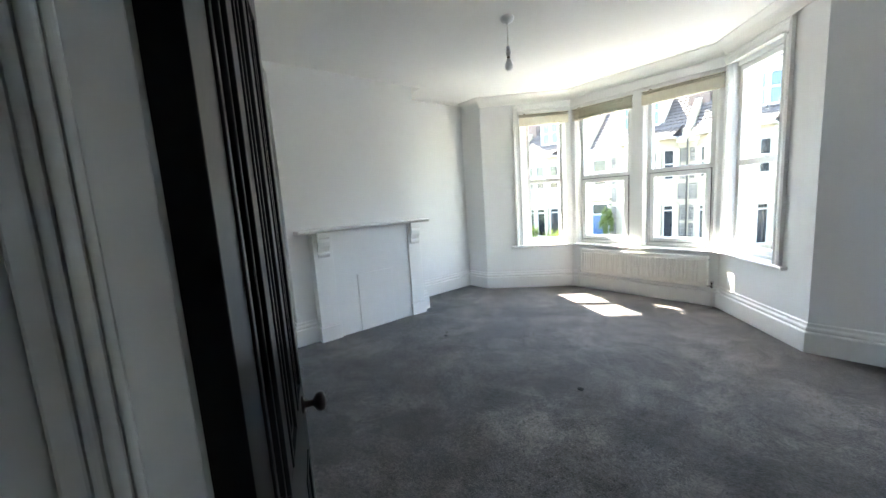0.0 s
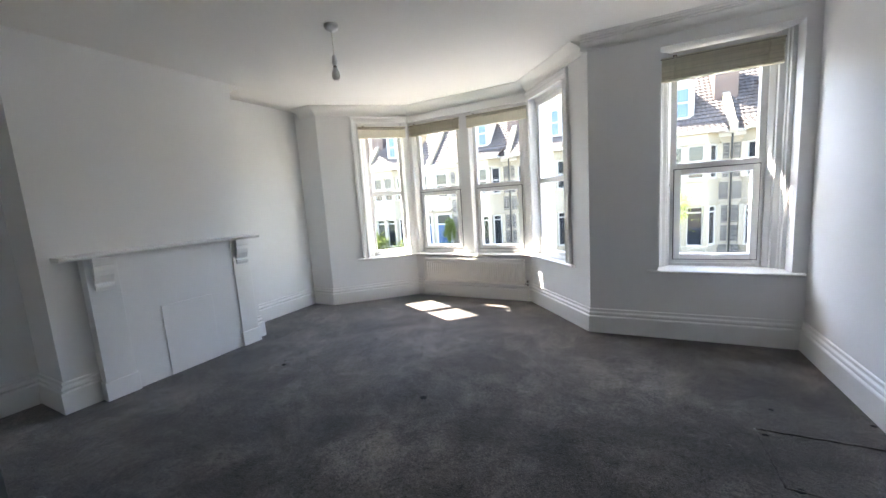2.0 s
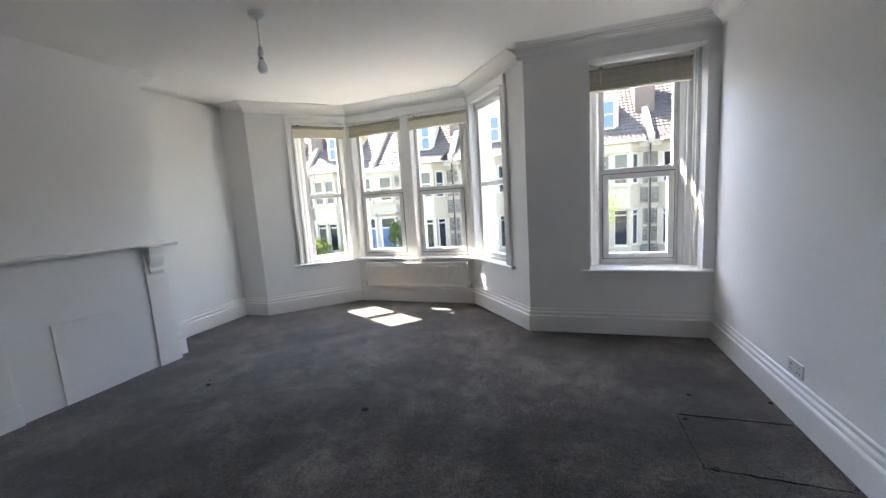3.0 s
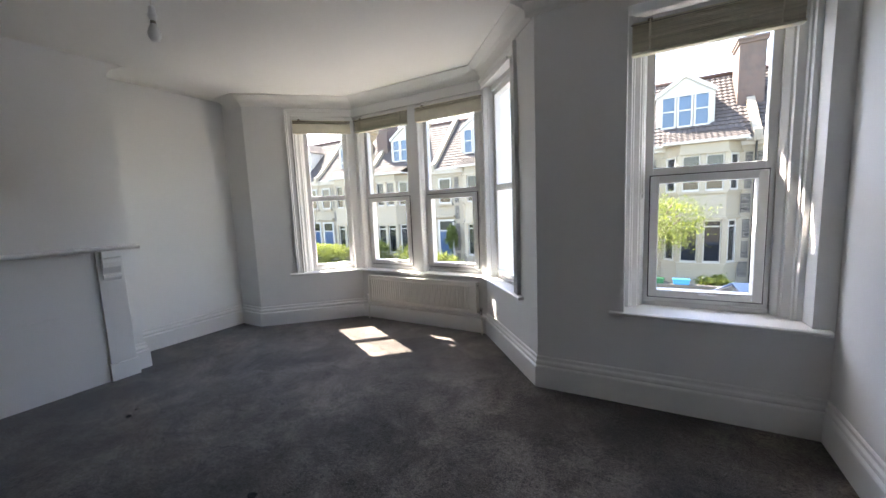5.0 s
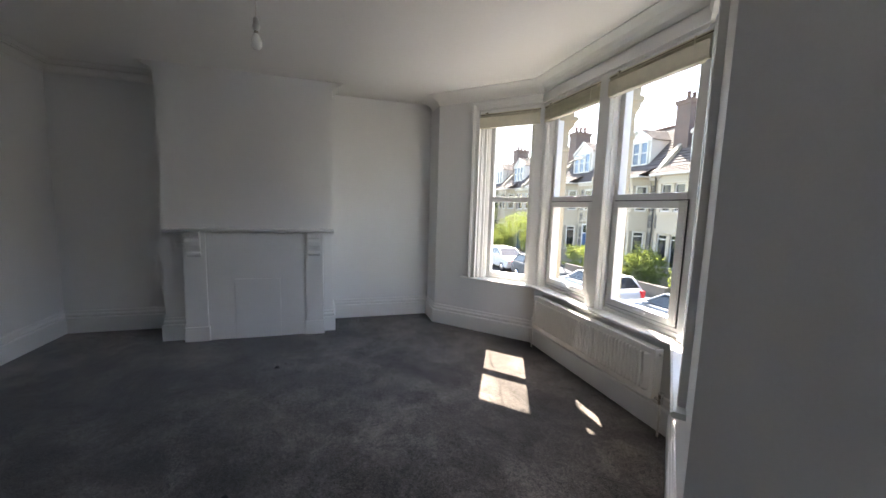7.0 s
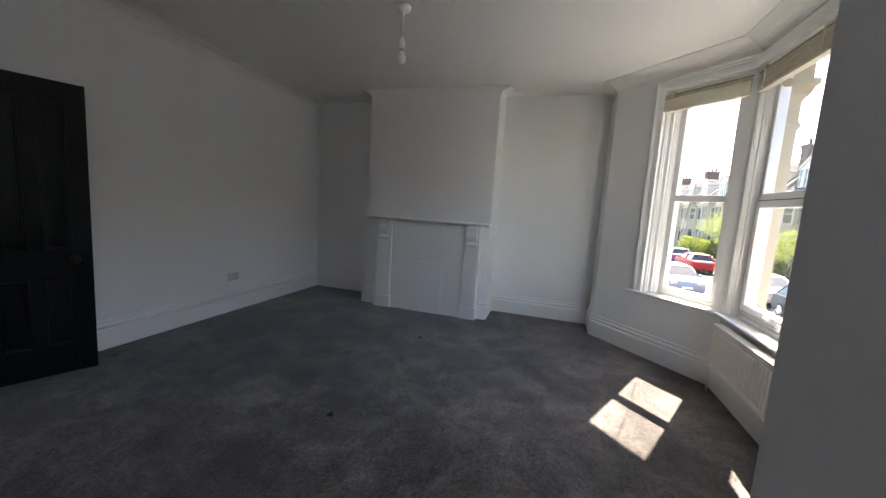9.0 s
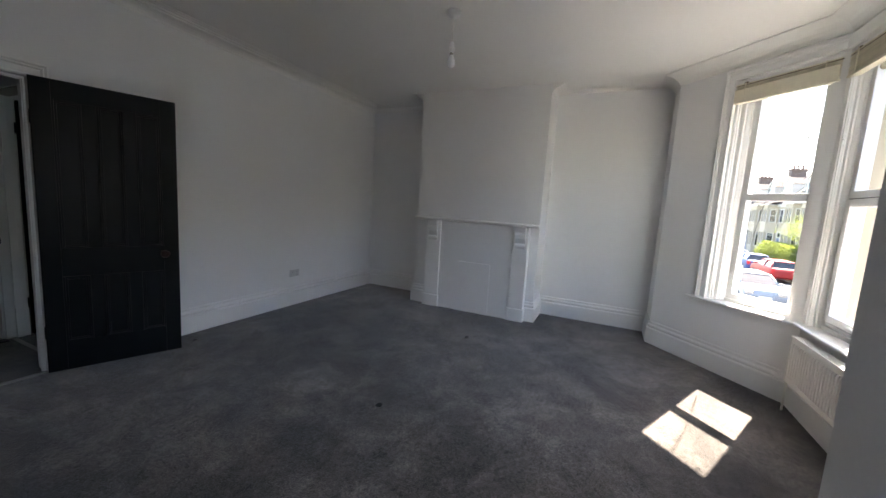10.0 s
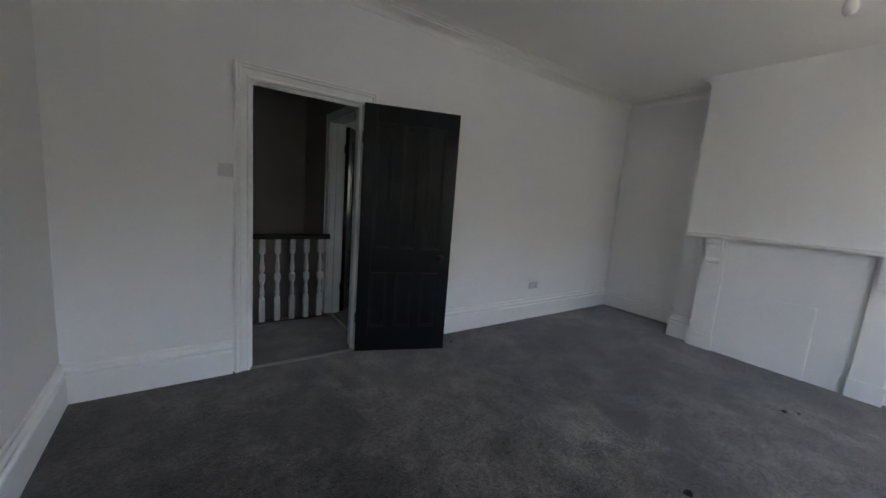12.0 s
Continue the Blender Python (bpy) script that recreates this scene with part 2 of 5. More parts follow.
ring_low = [ceiling_mesh.verts.new((x, y, H)) for x, y in CEIL_EDGE]
ring_top = [ceiling_mesh.verts.new((x, y, H + 0.2)) for x, y in CEIL_EDGE]
ceiling_mesh.faces.new(ring_top)
for i in range(len(CEIL_EDGE)):
    j = (i + 1) % len(CEIL_EDGE)
    ceiling_mesh.faces.new((ring_low[i], ring_low[j], ring_top[j], ring_top[i]))
# the old plaster hangs a little lower towards the middle of the room
SAG_X, SAG_Y = -1.32, 4.04
last = ring_low
STEPS = 7
for k in range(1, STEPS + 1):
    f = 1 - k / (STEPS + 1)
    ring = [ceiling_mesh.verts.new((SAG_X + (x - SAG_X) * f, SAG_Y + (y - SAG_Y) * f, H - SAG * (0.5 + 0.5 * math.cos(math.pi * min(1.0, f / 0.9))))) for x, y in CEIL_EDGE]
    for i in range(len(ring)):
        j = (i + 1) % len(ring)
        ceiling_mesh.faces.new((last[i], last[j], ring[j], ring[i])).smooth = True
    last = ring
ceiling_mesh.faces.new(last).smooth = True
bmesh.ops.recalc_face_normals(ceiling_mesh, faces=ceiling_mesh.faces)
structure("ceiling", ceiling_mesh, CEIL, "plain white plaster ceiling", "ceiling")

WT = 0.32
W_Z0, W_Z1 = 0.63, 2.62
LEN_L = (Vector(FL) - Vector(BL)).length
LEN_R = (Vector(FR) - Vector(BR)).length
M_FLAT, M_R, M_F, M_L = along((XR, YW), BR), along(BR, FR), along(FR, FL), along(FL, BL)
W1 = (0.075, LEN_L - 0.56)
W4 = (0.40, LEN_R - 0.05)
W3 = (0.03, 0.82)
W2 = (0.95, 1.74)
W5 = (XR - 1.83, XR - 0.875)
structure("wall_door_side", wall_with(XR - XL, H, 0.14, [(DOOR0 - 0.03 - XL, DOOR1 + 0.03 - XL, 0, DOORH + 0.03)], 0.3, 0.3), WALL, "white painted plaster wall with doorway", "wall", along((XL, YD), (XR, YD)))
structure("wall_plain_side", wall_with(YW - YD, H, 0.3, [], 0.0, 0.3), WALL, "plain white painted plaster wall", "wall", along((XR, YD), (XR, YW)))
structure("wall_window_side", wall_with(XR - BR[0], H, 0.52, [(W5[0], W5[1], W_Z0, 2.62)], 0.0, 0.0), WALL, "white painted plaster wall with one deep window", "wall", M_FLAT)
structure("wall_bay_cant_east", wall_with(LEN_R, H + 0.1, WT, [(*W4, W_Z0, W_Z1)], 0.0, 0.08), WALL, "white painted canted bay wall", "wall", M_R)
structure("wall_bay_front", wall_with(FR[0] - FL[0], H + 0.1, 0.13, [(*W3, W_Z0, W_Z1), (*W2, W_Z0, W_Z1)], 0.0, 0.0), WALL, "white painted bay front wall", "wall", M_F)
# outer leaf of the bay in stone, its piers splayed towards the street
BATH = material("bath_stone", (0.40, 0.35, 0.26), 0.85, spread=0.08, grain=12, bump=0.3, distance=0.004)
OUT = 0.315
leaf_bm = boxes((0.0, FR[0] - FL[0], -OUT, -0.13, 0.0, W_Z0 - 0.02), (0.0, FR[0] - FL[0], -OUT, -0.13, W_Z1, H + 0.1), (0.0, 0.03, -OUT, -0.13, W_Z0 - 0.02, W_Z1))
for pier in ([(0.82, -0.13), (0.95, -0.13), (0.95, -0.16), (0.95, -OUT), (0.895, -OUT)], [(1.755, -0.13), (1.795, -0.13), (1.795, -0.26), (1.765, -0.26)]):
    lo_ring = [leaf_bm.verts.new((s, y, W_Z0 - 0.02)) for s, y in pier]
    hi_ring = [leaf_bm.verts.new((s, y, W_Z1)) for s, y in pier]
    leaf_bm.faces.new(lo_ring)
    leaf_bm.faces.new(hi_ring)
    for i in range(len(pier)):
        j = (i + 1) % len(pier)
        leaf_bm.faces.new((lo_ring[i], lo_ring[j], hi_ring[j], hi_ring[i]))
bmesh.ops.recalc_face_normals(leaf_bm, faces=leaf_bm.faces)
structure("wall_bay_stone", leaf_bm, BATH, "cream stone outer face of the bay", "wall", M_F)
structure("wall_bay_cant_west", wall_with(LEN_L, H + 0.1, WT, [(*W1, W_Z0, W_Z1)], 0.08, 0.0), WALL, "white painted canted bay wall", "wall", M_L)
structure("wall_nib", boxes((XL - 0.3, BL[0], YW, YW + 0.3, 0, H)), WALL, "narrow white plaster return beside the bay", "wall")
structure("wall_fireplace_side", boxes((XL - 0.3, XL, YD - 0.14, YW, 0, H)), WALL, "white painted alcove wall", "wall")
structure("chimney_breast", boxes((XL, XC, YC0, YC1, 0, H)), WALL, "white painted plaster chimney breast", "chimney breast")

SKIRT = [(0, 0.245), (0.007, 0.245), (0.013, 0.238), (0.013, 0.228), (0.007, 0.224), (0.009, 0.214), (0.020, 0.204), (0.023, 0.190), (0.016, 0.182), (0.014, 0.174), (0.026, 0.168), (0.030, 0.160), (0.030, 0.0), (0, 0.0)]
skirt = sweep(SKIRT, [(DOOR1 + 0.115, YD), (XR, YD), (XR, YW), BR, FR, FL, BL, (XL, YW), (XL, YC1), (XC, YC1), (XC, YC1 - 0.11)])
sweep(SKIRT, [(XC, YC0 + 0.235), (XC, YC0), (XL, YC0), (XL, YD), (DOOR0 - 0.115, YD)], into=skirt)
structure("baseboard", skirt, GLOSS, "tall moulded white skirting board", "skirting")
# run cornice on the straight walls, a plain cove in the bay; the chimney front and one alcove have lost theirs
CORN = [(0, H - 0.100), (0.009, H - 0.100), (0.012, H - 0.086), (0.024, H - 0.068), (0.042, H - 0.054), (0.062, H - 0.046), (0.072, H - 0.046), (0.080, H - 0.038), (0.076, H - 0.030), (0.092, H - 0.029), (0.100, H - 0.022), (0.098, H - 0.017), (0.118, H - 0.015), (0.128, H - 0.008), (0.150, H - 0.005), (0.150, H + 0.004), (0, H + 0.004)]
COVE = [(0, H - 0.105), (0.008, H - 0.105), (0.014, H - 0.096), (0.028, H - 0.074), (0.050, H - 0.052), (0.080, H - 0.034), (0.115, H - 0.021), (0.150, H - 0.009), (0.156, H - 0.008), (0.156, H + 0.004), (0, H + 0.004)]
BAY_TURN = (BR[0] + 0.03 * (FR[0] - BR[0]), BR[1] + 0.03 * (FR[1] - BR[1]))
structure("cornice", sweep(CORN, [(XC, YC0), (XL, YC0), (XL, YD), (XR, YD), (XR, YW), (BR[0] - 0.06, BR[1])]), CEIL, "white moulded plaster cornice", "cornice")
structure("cornice_bay", sweep(COVE, [BAY_TURN, FR, FL, BL, (XL + 0.10, YW)]), CEIL, "smooth white plaster cove round the bay", "cornice")
structure("cornice_stub", sweep(CORN, [(XL + 0.22, YC1), (XC, YC1)]), CEIL, "cut end of plaster cornice beside the chimney breast", "cornice")


# ---- windows ----
def frame_ring(bm, s0, s1, z0, z1, w, y0, y1, bevel=0.004):
    box(bm, s0, s0 + w, y0, y1, z0, z1, bevel)
    box(bm, s1 - w, s1, y0, y1, z0, z1, bevel)
    box(bm, s0 + w, s1 - w, y0, y1, z0, z0 + w, bevel)
    box(bm, s0 + w, s1 - w, y0, y1, z1 - w, z1, bevel)
    return bm


def window(name, m, s0, s1, z0, z1, back, left, right, opening, label, front=0.0):
    """A two-light window whose plastic frame stands `back` behind the wall's face; left and right: width of the wooden linings."""
    w = thing(name, m, label, "window", "", "structure")
    f0, f1 = s0 + left, s1 - right
    lining = bmesh.new()
    D = back - front
    for a, b in ((s0, f0), (s1, f1)):
        d = b - a
        outline = [(a, -back - 0.06), (a, -front - 0.10 * D), (a + 0.22 * d, -front - 0.10 * D), (a + 0.27 * d, -front - 0.22 * D), (a + 0.34 * d, -front - 0.24 * D), (a + 0.38 * d, -front - 0.36 * D), (a + 0.66 * d, -front - 0.46 * D), (a + 0.70 * d, -front - 0.60 * D), (a + 0.78 * d, -front - 0.62 * D), (b, -front - 0.86 * D), (b, -back - 0.06)]
        low = [lining.verts.new((s, y, z0)) for s, y in outline]
        top = [lining.verts.new((s, y, z1)) for s, y in outline]
        lining.faces.new(low)
        lining.faces.new(top)
        for k in range(len(outline)):
            n = (k + 1) % len(outline)
            lining.faces.new((low[k], low[n], top[n], top[k]))
    bmesh.ops.recalc_face_normals(lining, faces=lining.faces)
    box(lining, f0, f1, -back - 0.06, -back * 0.8, z1 - 0.05, z1, 0.004)
    part("lining", lining, GLOSS, w)
    y0, y1 = -back - 0.07, -back
    rail = 1.595
    foot = z0 + 0.05
    part("window_frame", frame_ring(bmesh.new(), f0, f1, foot, z1 - 0.05, 0.05, y0, y1), PLASTIC, w)
    part("frame_sill", boxes((f0, f1, y0 - 0.02, y1 + 0.012, z0 + 0.018, foot), bevel=0.004), PLASTIC, w)
    part("transom", boxes((f0 + 0.05, f1 - 0.05, y0, y1 + 0.004, rail - 0.03, rail + 0.03), bevel=0.004), PLASTIC, w)
    if opening:
        sash = part("sash_frame", frame_ring(bmesh.new(), f0 + 0.035, f1 - 0.035, foot + 0.035, rail - 0.025, 0.052, y0 + 0.005, y1 + 0.022, 0.006), PLASTIC, w)
        part("gasket", frame_ring(bmesh.new(), f0 + 0.028, f1 - 0.028, foot + 0.028, rail - 0.018, 0.008, y1 - 0.004, y1 + 0.0065, 0.0), RUBBERSEAL, w, "thin dark rubber seal")
        mid = (f0 + f1) / 2
        part("handle", boxes((mid - 0.02, mid + 0.02, y1 + 0.022, y1 + 0.032, foot + 0.05, foot + 0.075), (mid - 0.09, mid + 0.02, y1 + 0.032, y1 + 0.044, foot + 0.054, foot + 0.072), bevel=0.003), PLASTIC, sash, "white plastic window handle")
    lower = (f0 + (0.085 if opening else 0.05), f1 - (0.085 if opening else 0.05), foot + (0.085 if opening else 0.05), rail - (0.075 if opening else 0.03))
    for a, b, lo, hi in (lower, (f0 + 0.05, f1 - 0.05, rail + 0.03, z1 - 0.1)):
        p = part("pane", boxes((a - 0.005, b + 0.005, y0 + 0.03, y0 + 0.034, lo - 0.005, hi + 0.005)), GLASS, w)
        p.visible_shadow = False
    return w


window("window_1", M_L, *W1, W_Z0, W_Z1, 0.10, 0.03, 0.10, False, "tall white plastic window in the canted bay wall")
window("window_2", M_F, *W2, W_Z0, W_Z1, 0.08, 0.035, 0.045, True, "white plastic window with opening lower light")
window("window_3", M_F, *W3, W_Z0, W_Z1, 0.08, 0.05, 0.03, True, "white plastic window with opening lower light")
window("window_4", M_R, *W4, W_Z0, W_Z1, 0.10, 0.08, 0.02, False, "tall white plastic window in the canted bay wall")
window("window_5", M_FLAT, *W5, W_Z0, 2.62, 0.27, 0.13, 0.115, True, "white plastic window in a deep plastered reveal", 0.13)

# architraves round the bay's end windows, and sill boards
ARCH = [(0.0, 0.0), (0.0, 0.030), (0.012, 0.034), (0.022, 0.026), (0.030, 0.030), (0.040, 0.020), (0.075, 0.016), (0.085, 0.024), (0.092, 0.024), (0.092, 0.0)]


def architrave(bm, side, edge, z0, z1, s_end=None):
    """A moulded upright whose inner edge is at s = edge, spreading towards side (+1 or -1), and its head as far as s_end."""
    up = [[bm.verts.new((edge + side * (0.092 - o), h, z)) for o, h in ARCH] for z in (z0, z1)]
    # mitre at the top outer corner
    for j, (o, h) in enumerate(ARCH):
        up[1][j].co.z = z1 + (0.092 - o)
    rows = up
    if s_end is not None:
        rows = up + [[bm.verts.new((s_end, h, z1 + (0.092 - o))) for o, h in ARCH]]
    for a, b in zip(rows, rows[1:]):
        for j in range(len(ARCH) - 1):
            bm.faces.new((a[j], a[j + 1], b[j + 1], b[j]))
    for r in (rows[0], rows[-1]):
        bm.faces.new(r)
    bmesh.ops.recalc_face_normals(bm, faces=bm.faces)
    return bm


structure("trim_window_west", architrave(bmesh.new(), 1, W1[1], W_Z0 + 0.02, W_Z1 - 0.02, 0.0), GLOSS, "moulded white window architrave", "architrave", M_L)
structure("trim_window_east", architrave(bmesh.new(), -1, W4[0], W_Z0 + 0.02, W_Z1 - 0.02, LEN_R), GLOSS, "moulded white window architrave", "architrave", M_R)
structure("trim_bay_head", boxes((0.0, FR[0] - FL[0], 0.0, 0.028, W_Z1 - 0.02, W_Z1 + 0.07), bevel=0.006), GLOSS, "white timber head board over the bay windows", "trim", M_F)

SILL_PATH = [tuple((M_R @ Vector((W4[0] - 0.155, 0, 0)))[:2]), FR, FL, tuple((M_L @ Vector((W1[1] + 0.17, 0, 0)))[:2])]
SILL = [(-0.17, W_Z0 - 0.008), (0.045, W_Z0 - 0.008), (0.055, W_Z0 + 0.0), (0.056, W_Z0 + 0.012), (0.046, W_Z0 + 0.020), (-0.17, W_Z0 + 0.020)]
structure("sill_bay", sweep(SILL, SILL_PATH), GLOSS, "white painted sill board round the bay", "window sill")
structure("sill_window", sweep([(-0.30 if o < 0 else o, z) for o, z in SILL], [(XR - 0.02, YW), (0.785, YW)]), GLOSS, "white painted sill board", "window sill")


# ---- doorway and door ----
JX0, JX1, JY0, JY1 = DOOR0, DOOR1, YD - 0.14, YD + 0.035
frame_bm = boxes((JX0 - 0.03, JX0, JY0 - 0.012, YD + 0.016, 0, DOORH), (JX1, JX1 + 0.03, JY0 - 0.012, YD + 0.016, 0, DOORH), (JX0 - 0.03, JX1 + 0.03, JY0 - 0.012, YD + 0.016, DOORH, DOORH + 0.03), bevel=0.002)
structure("door_lining", frame_bm, GLOSS, "white painted door lining", "door frame")
stop = bmesh.new()
for k, (a, b, d) in enumerate(((1.600, 1.620, 0.010), (1.622, 1.632, 0.016), (1.634, 1.646, 0.020), (1.648, 1.656, 0.014))):
    box(stop, JX0, JX0 + d, a, b, 0, DOORH - d, 0.003)
    box(stop, JX1 - d, JX1, a, b, 0, DOORH - d, 0.003)
    box(stop, JX0, JX1, a, b, DOORH - d, DOORH, 0.003)
structure("trim_door_stop", stop, GLOSS, "reeded white door stop moulding", "door stop")
M_D = along((XL, YD), (XR, YD))
HALLSIDE = along((XR, YD - 0.14), (XL, YD - 0.14))


def door_trim(m, a, b):
    bm = bmesh.new()
    rows = []
    for s, z, su, zu in ((a, 0.0, -1, 0), (a, DOORH + 0.004, -1, 1), (b, DOORH + 0.004, 1, 1), (b, 0.0, 1, 0)):
        rows.append([bm.verts.new((s + su * (0.092 - o), h, z + zu * (0.092 - o))) for o, h in ARCH])
    for r, q in zip(rows, rows[1:]):
        for j in range(len(ARCH) - 1):
            bm.faces.new((r[j], r[j + 1], q[j + 1], q[j]))
    for r in (rows[0], rows[-1]):
        bm.faces.new(r)
    bmesh.ops.recalc_face_normals(bm, faces=bm.faces)
    return structure("trim_door", bm, GLOSS, "moulded white door architrave", "architrave", m)


door_trim(M_D, JX0 - 0.008 - XL, JX1 + 0.008 - XL)
door_trim(HALLSIDE, XR - JX1 - 0.008, XR - JX0 + 0.008)
structure("trim_strike_plate", boxes((JX1 - 0.002, JX1 + 0.001, 1.668, 1.695, 0.78, 0.90)), BRASS, "small metal strike plate on the door lining", "strike plate")
structure("threshold_strip", boxes((JX0, JX1, YD - 0.02, YD + 0.02, 0.0, 0.006), bevel=0.002), BRASS, "thin metal carpet threshold strip", "threshold")


def panel_door(name, m, width, height, label, knob_z, category="door"):
    """A six-panel Victorian door, three tall panels over three short: x from the hinge, y from -0.04 to 0."""
    d = thing(name, m, label, category, "", "structure")
    st, mun, top, lock0, lock1, bot = 0.10, 0.075, 0.13, 0.70, 0.90, 0.22
    pw = (width - 2 * st - 2 * mun) / 3
    cols = [(st + i * (pw + mun), st + i * (pw + mun) + pw) for i in range(3)]
    z0 = 0.012
    part("stile", boxes((0, st, -0.04, 0, z0, height), bevel=0.002), DARK, d)
    part("stile", boxes((width - st, width, -0.04, 0, z0, height), bevel=0.002), DARK, d)
    for a, b in ((z0, bot), (lock0, lock1), (height - top, height)):
        part("rail", boxes((st, width - st, -0.04, 0, a, b), bevel=0.002), DARK, d)
    for a, b in ((bot, lock0), (lock1, height - top)):
        for x0, x1 in ((cols[0][1], cols[1][0]), (cols[1][1], cols[2][0])):
            part("muntin", boxes((x0, x1, -0.04, 0, a, b), bevel=0.002), DARK, d)
        for x0, x1 in cols:
            part("panel", boxes((x0, x1, -0.026, -0.014, a, b)), DARK, d)
            mould = bmesh.new()
            for y0, y1, t in ((-0.040, -0.026, 1), (-0.014, 0.0, -1)):
                for k, w in ((0, 0.012), (1, 0.022)):
                    lo, hi = (y0 + 0.004 * k, y1) if t > 0 else (y0, y1 - 0.004 * k)
                    frame_ring(mould, x0 + 0.0 + 0.010 * k, x1 - 0.010 * k, a + 0.010 * k, b - 0.010 * k, w - 0.008 * k, lo + (0 if k else -0.004 * (t > 0)), hi + (0 if k else 0.004 * (t < 0)), 0.003)
            part("panel_moulding", mould, DARK, d)
    kx = width - 0.098
    for sgn, face in ((1, 0.0), (-1, -0.04)):
        prof = [(0.026, 0.0), (0.026, 0.004), (0.011, 0.007), (0.010, 0.030), (0.014, 0.034), (0.026, 0.042), (0.030, 0.052), (0.027, 0.062), (0.014, 0.068), (0.003, 0.069)]
        part("door_knob", lathe([(r, sgn * h) for r, h in prof], 20, "y", (kx, face, knob_z)), KNOB, d, "dark brown round door knob")
    part("keyhole_cover", lathe([(0.011, 0.0), (0.011, 0.004), (0.006, 0.006)], 14, "y", (width - 0.055, 0.0, knob_z - 0.002)), KNOB, d)
    part("latch_plate", boxes((width - 0.001, width + 0.0015, -0.032, -0.010, knob_z - 0.09, knob_z + 0.09)), BRASS, d, "worn metal latch plate")
    for hz in (0.25, 1.74):
        part("hinge", lathe([(0.006, hz), (0.006, hz + 0.09)], 10, "z", (-0.002, 0.004, 0)), DARK, d)
    return d


panel_door("door_1", Matrix.Translation((JX0 + 0.002, YD + 0.021, 0)) @ pose(0, 0, 0, 0, 0, 159.5), 0.778, 2.04, "dark blue-grey painted six-panel door standing wide open", 0.84)

# ---- landing ----
LX0, LX1, LY0, LYB = 0.07, 2.2, -0.35, 0.72
structure("floor_landing", boxes((-2.6, 2.2, LYB - 0.05, YD, -0.15, 0.0)), CARPET, "dark grey carpet on the landing", "carpet")
structure("floor_stairwell", boxes((-0.2, 2.4, LY0 - 0.2, LYB - 0.05, -2.9, -2.8)), CARPET, "dark stair hall floor below the landing", "floor")
structure("wall_stair", boxes((-0.15, 2.4, LY0 - 0.2, LY0, -2.8, 2.8)), STAIRWALL, "brown painted stairwell wall in shade", "wall")
structure("wall_stair_end", boxes((2.2, 2.4, LY0, YD - 0.14, -2.8, 2.8)), STAIRWALL, "brown painted landing end wall", "wall")
structure("wall_stair_low", boxes((-0.15, 2.2, LYB - 0.05, LYB + 0.02, -2.8, -0.15)), STAIRWALL, "brown painted wall under the landing edge", "wall")
structure("ceiling_landing", boxes((-2.6, 2.4, LY0 - 0.2, YD - 0.14, 2.8, 2.95)), CEIL, "white landing ceiling", "ceiling")
structure("wall_landing_side", wall_with(1.9, 2.8, 0.12, [(0.05, 0.885, -0.02, 2.03)], z0=-2.8), STAIRWALL, "brown painted landing wall with doorway", "wall", along((LX0, YD - 0.14), (LX0, LY0)))
side = bmesh.new()
box(side, LX0, LX0 + 0.018, 0.565, 0.655, 0, 2.12, 0.004)
box(side, LX0 + 0.016, LX0 + 0.030, 0.565, 0.585, 0, 2.12, 0.004)
box(side, LX0, LX0 + 0.018, 0.655, 1.50, 2.035, 2.12, 0.004)
box(side, LX0 - 0.14, LX0 + 0.004, 0.660, 0.675, 0, 2.03, 0.002)
box(side, LX0 - 0.10, LX0 - 0.055, 0.675, 0.690, 0, 2.03, 0.003)
structure("trim_landing_door", side, GLOSS, "white architrave of the landing doorway", "architrave")
structure("wall_back_room", boxes((-2.6, -2.5, LY0 - 0.2, YD - 0.14, -0.15, 2.8), (-2.5, -2.2, LY0 - 0.2, LY0, -0.15, 2.8), (-1.75, -0.12, LY0 - 0.2, LY0, -0.15, 2.8), (-2.2, -1.75, LY0 - 0.2, LY0, -0.15, 1.0), (-2.2, -1.75, LY0 - 0.2, LY0, 1.7, 2.8)), WALL, "white wall of the room beyond the landing", "wall")
structure("threshold_landing", boxes((LX0 - 0.05, LX0 - 0.02, 0.676, 1.49, 0.0, 0.006), bevel=0.002), BRASS, "thin metal carpet strip in the landing doorway", "threshold")
structure("floor_back_room", boxes((-2.5, LX0 - 0.12, LY0, LYB - 0.05, -0.15, 0.0)), CARPET, "dark grey carpet of the room beyond", "carpet")
panel_door("door_2", Matrix.Translation((LX0 - 0.145, 0.68, 0)) @ pose(0, 0, 0, 0, 0, 232), 0.74, 2.01, "dark painted panelled door of the next room, ajar", 0.95)

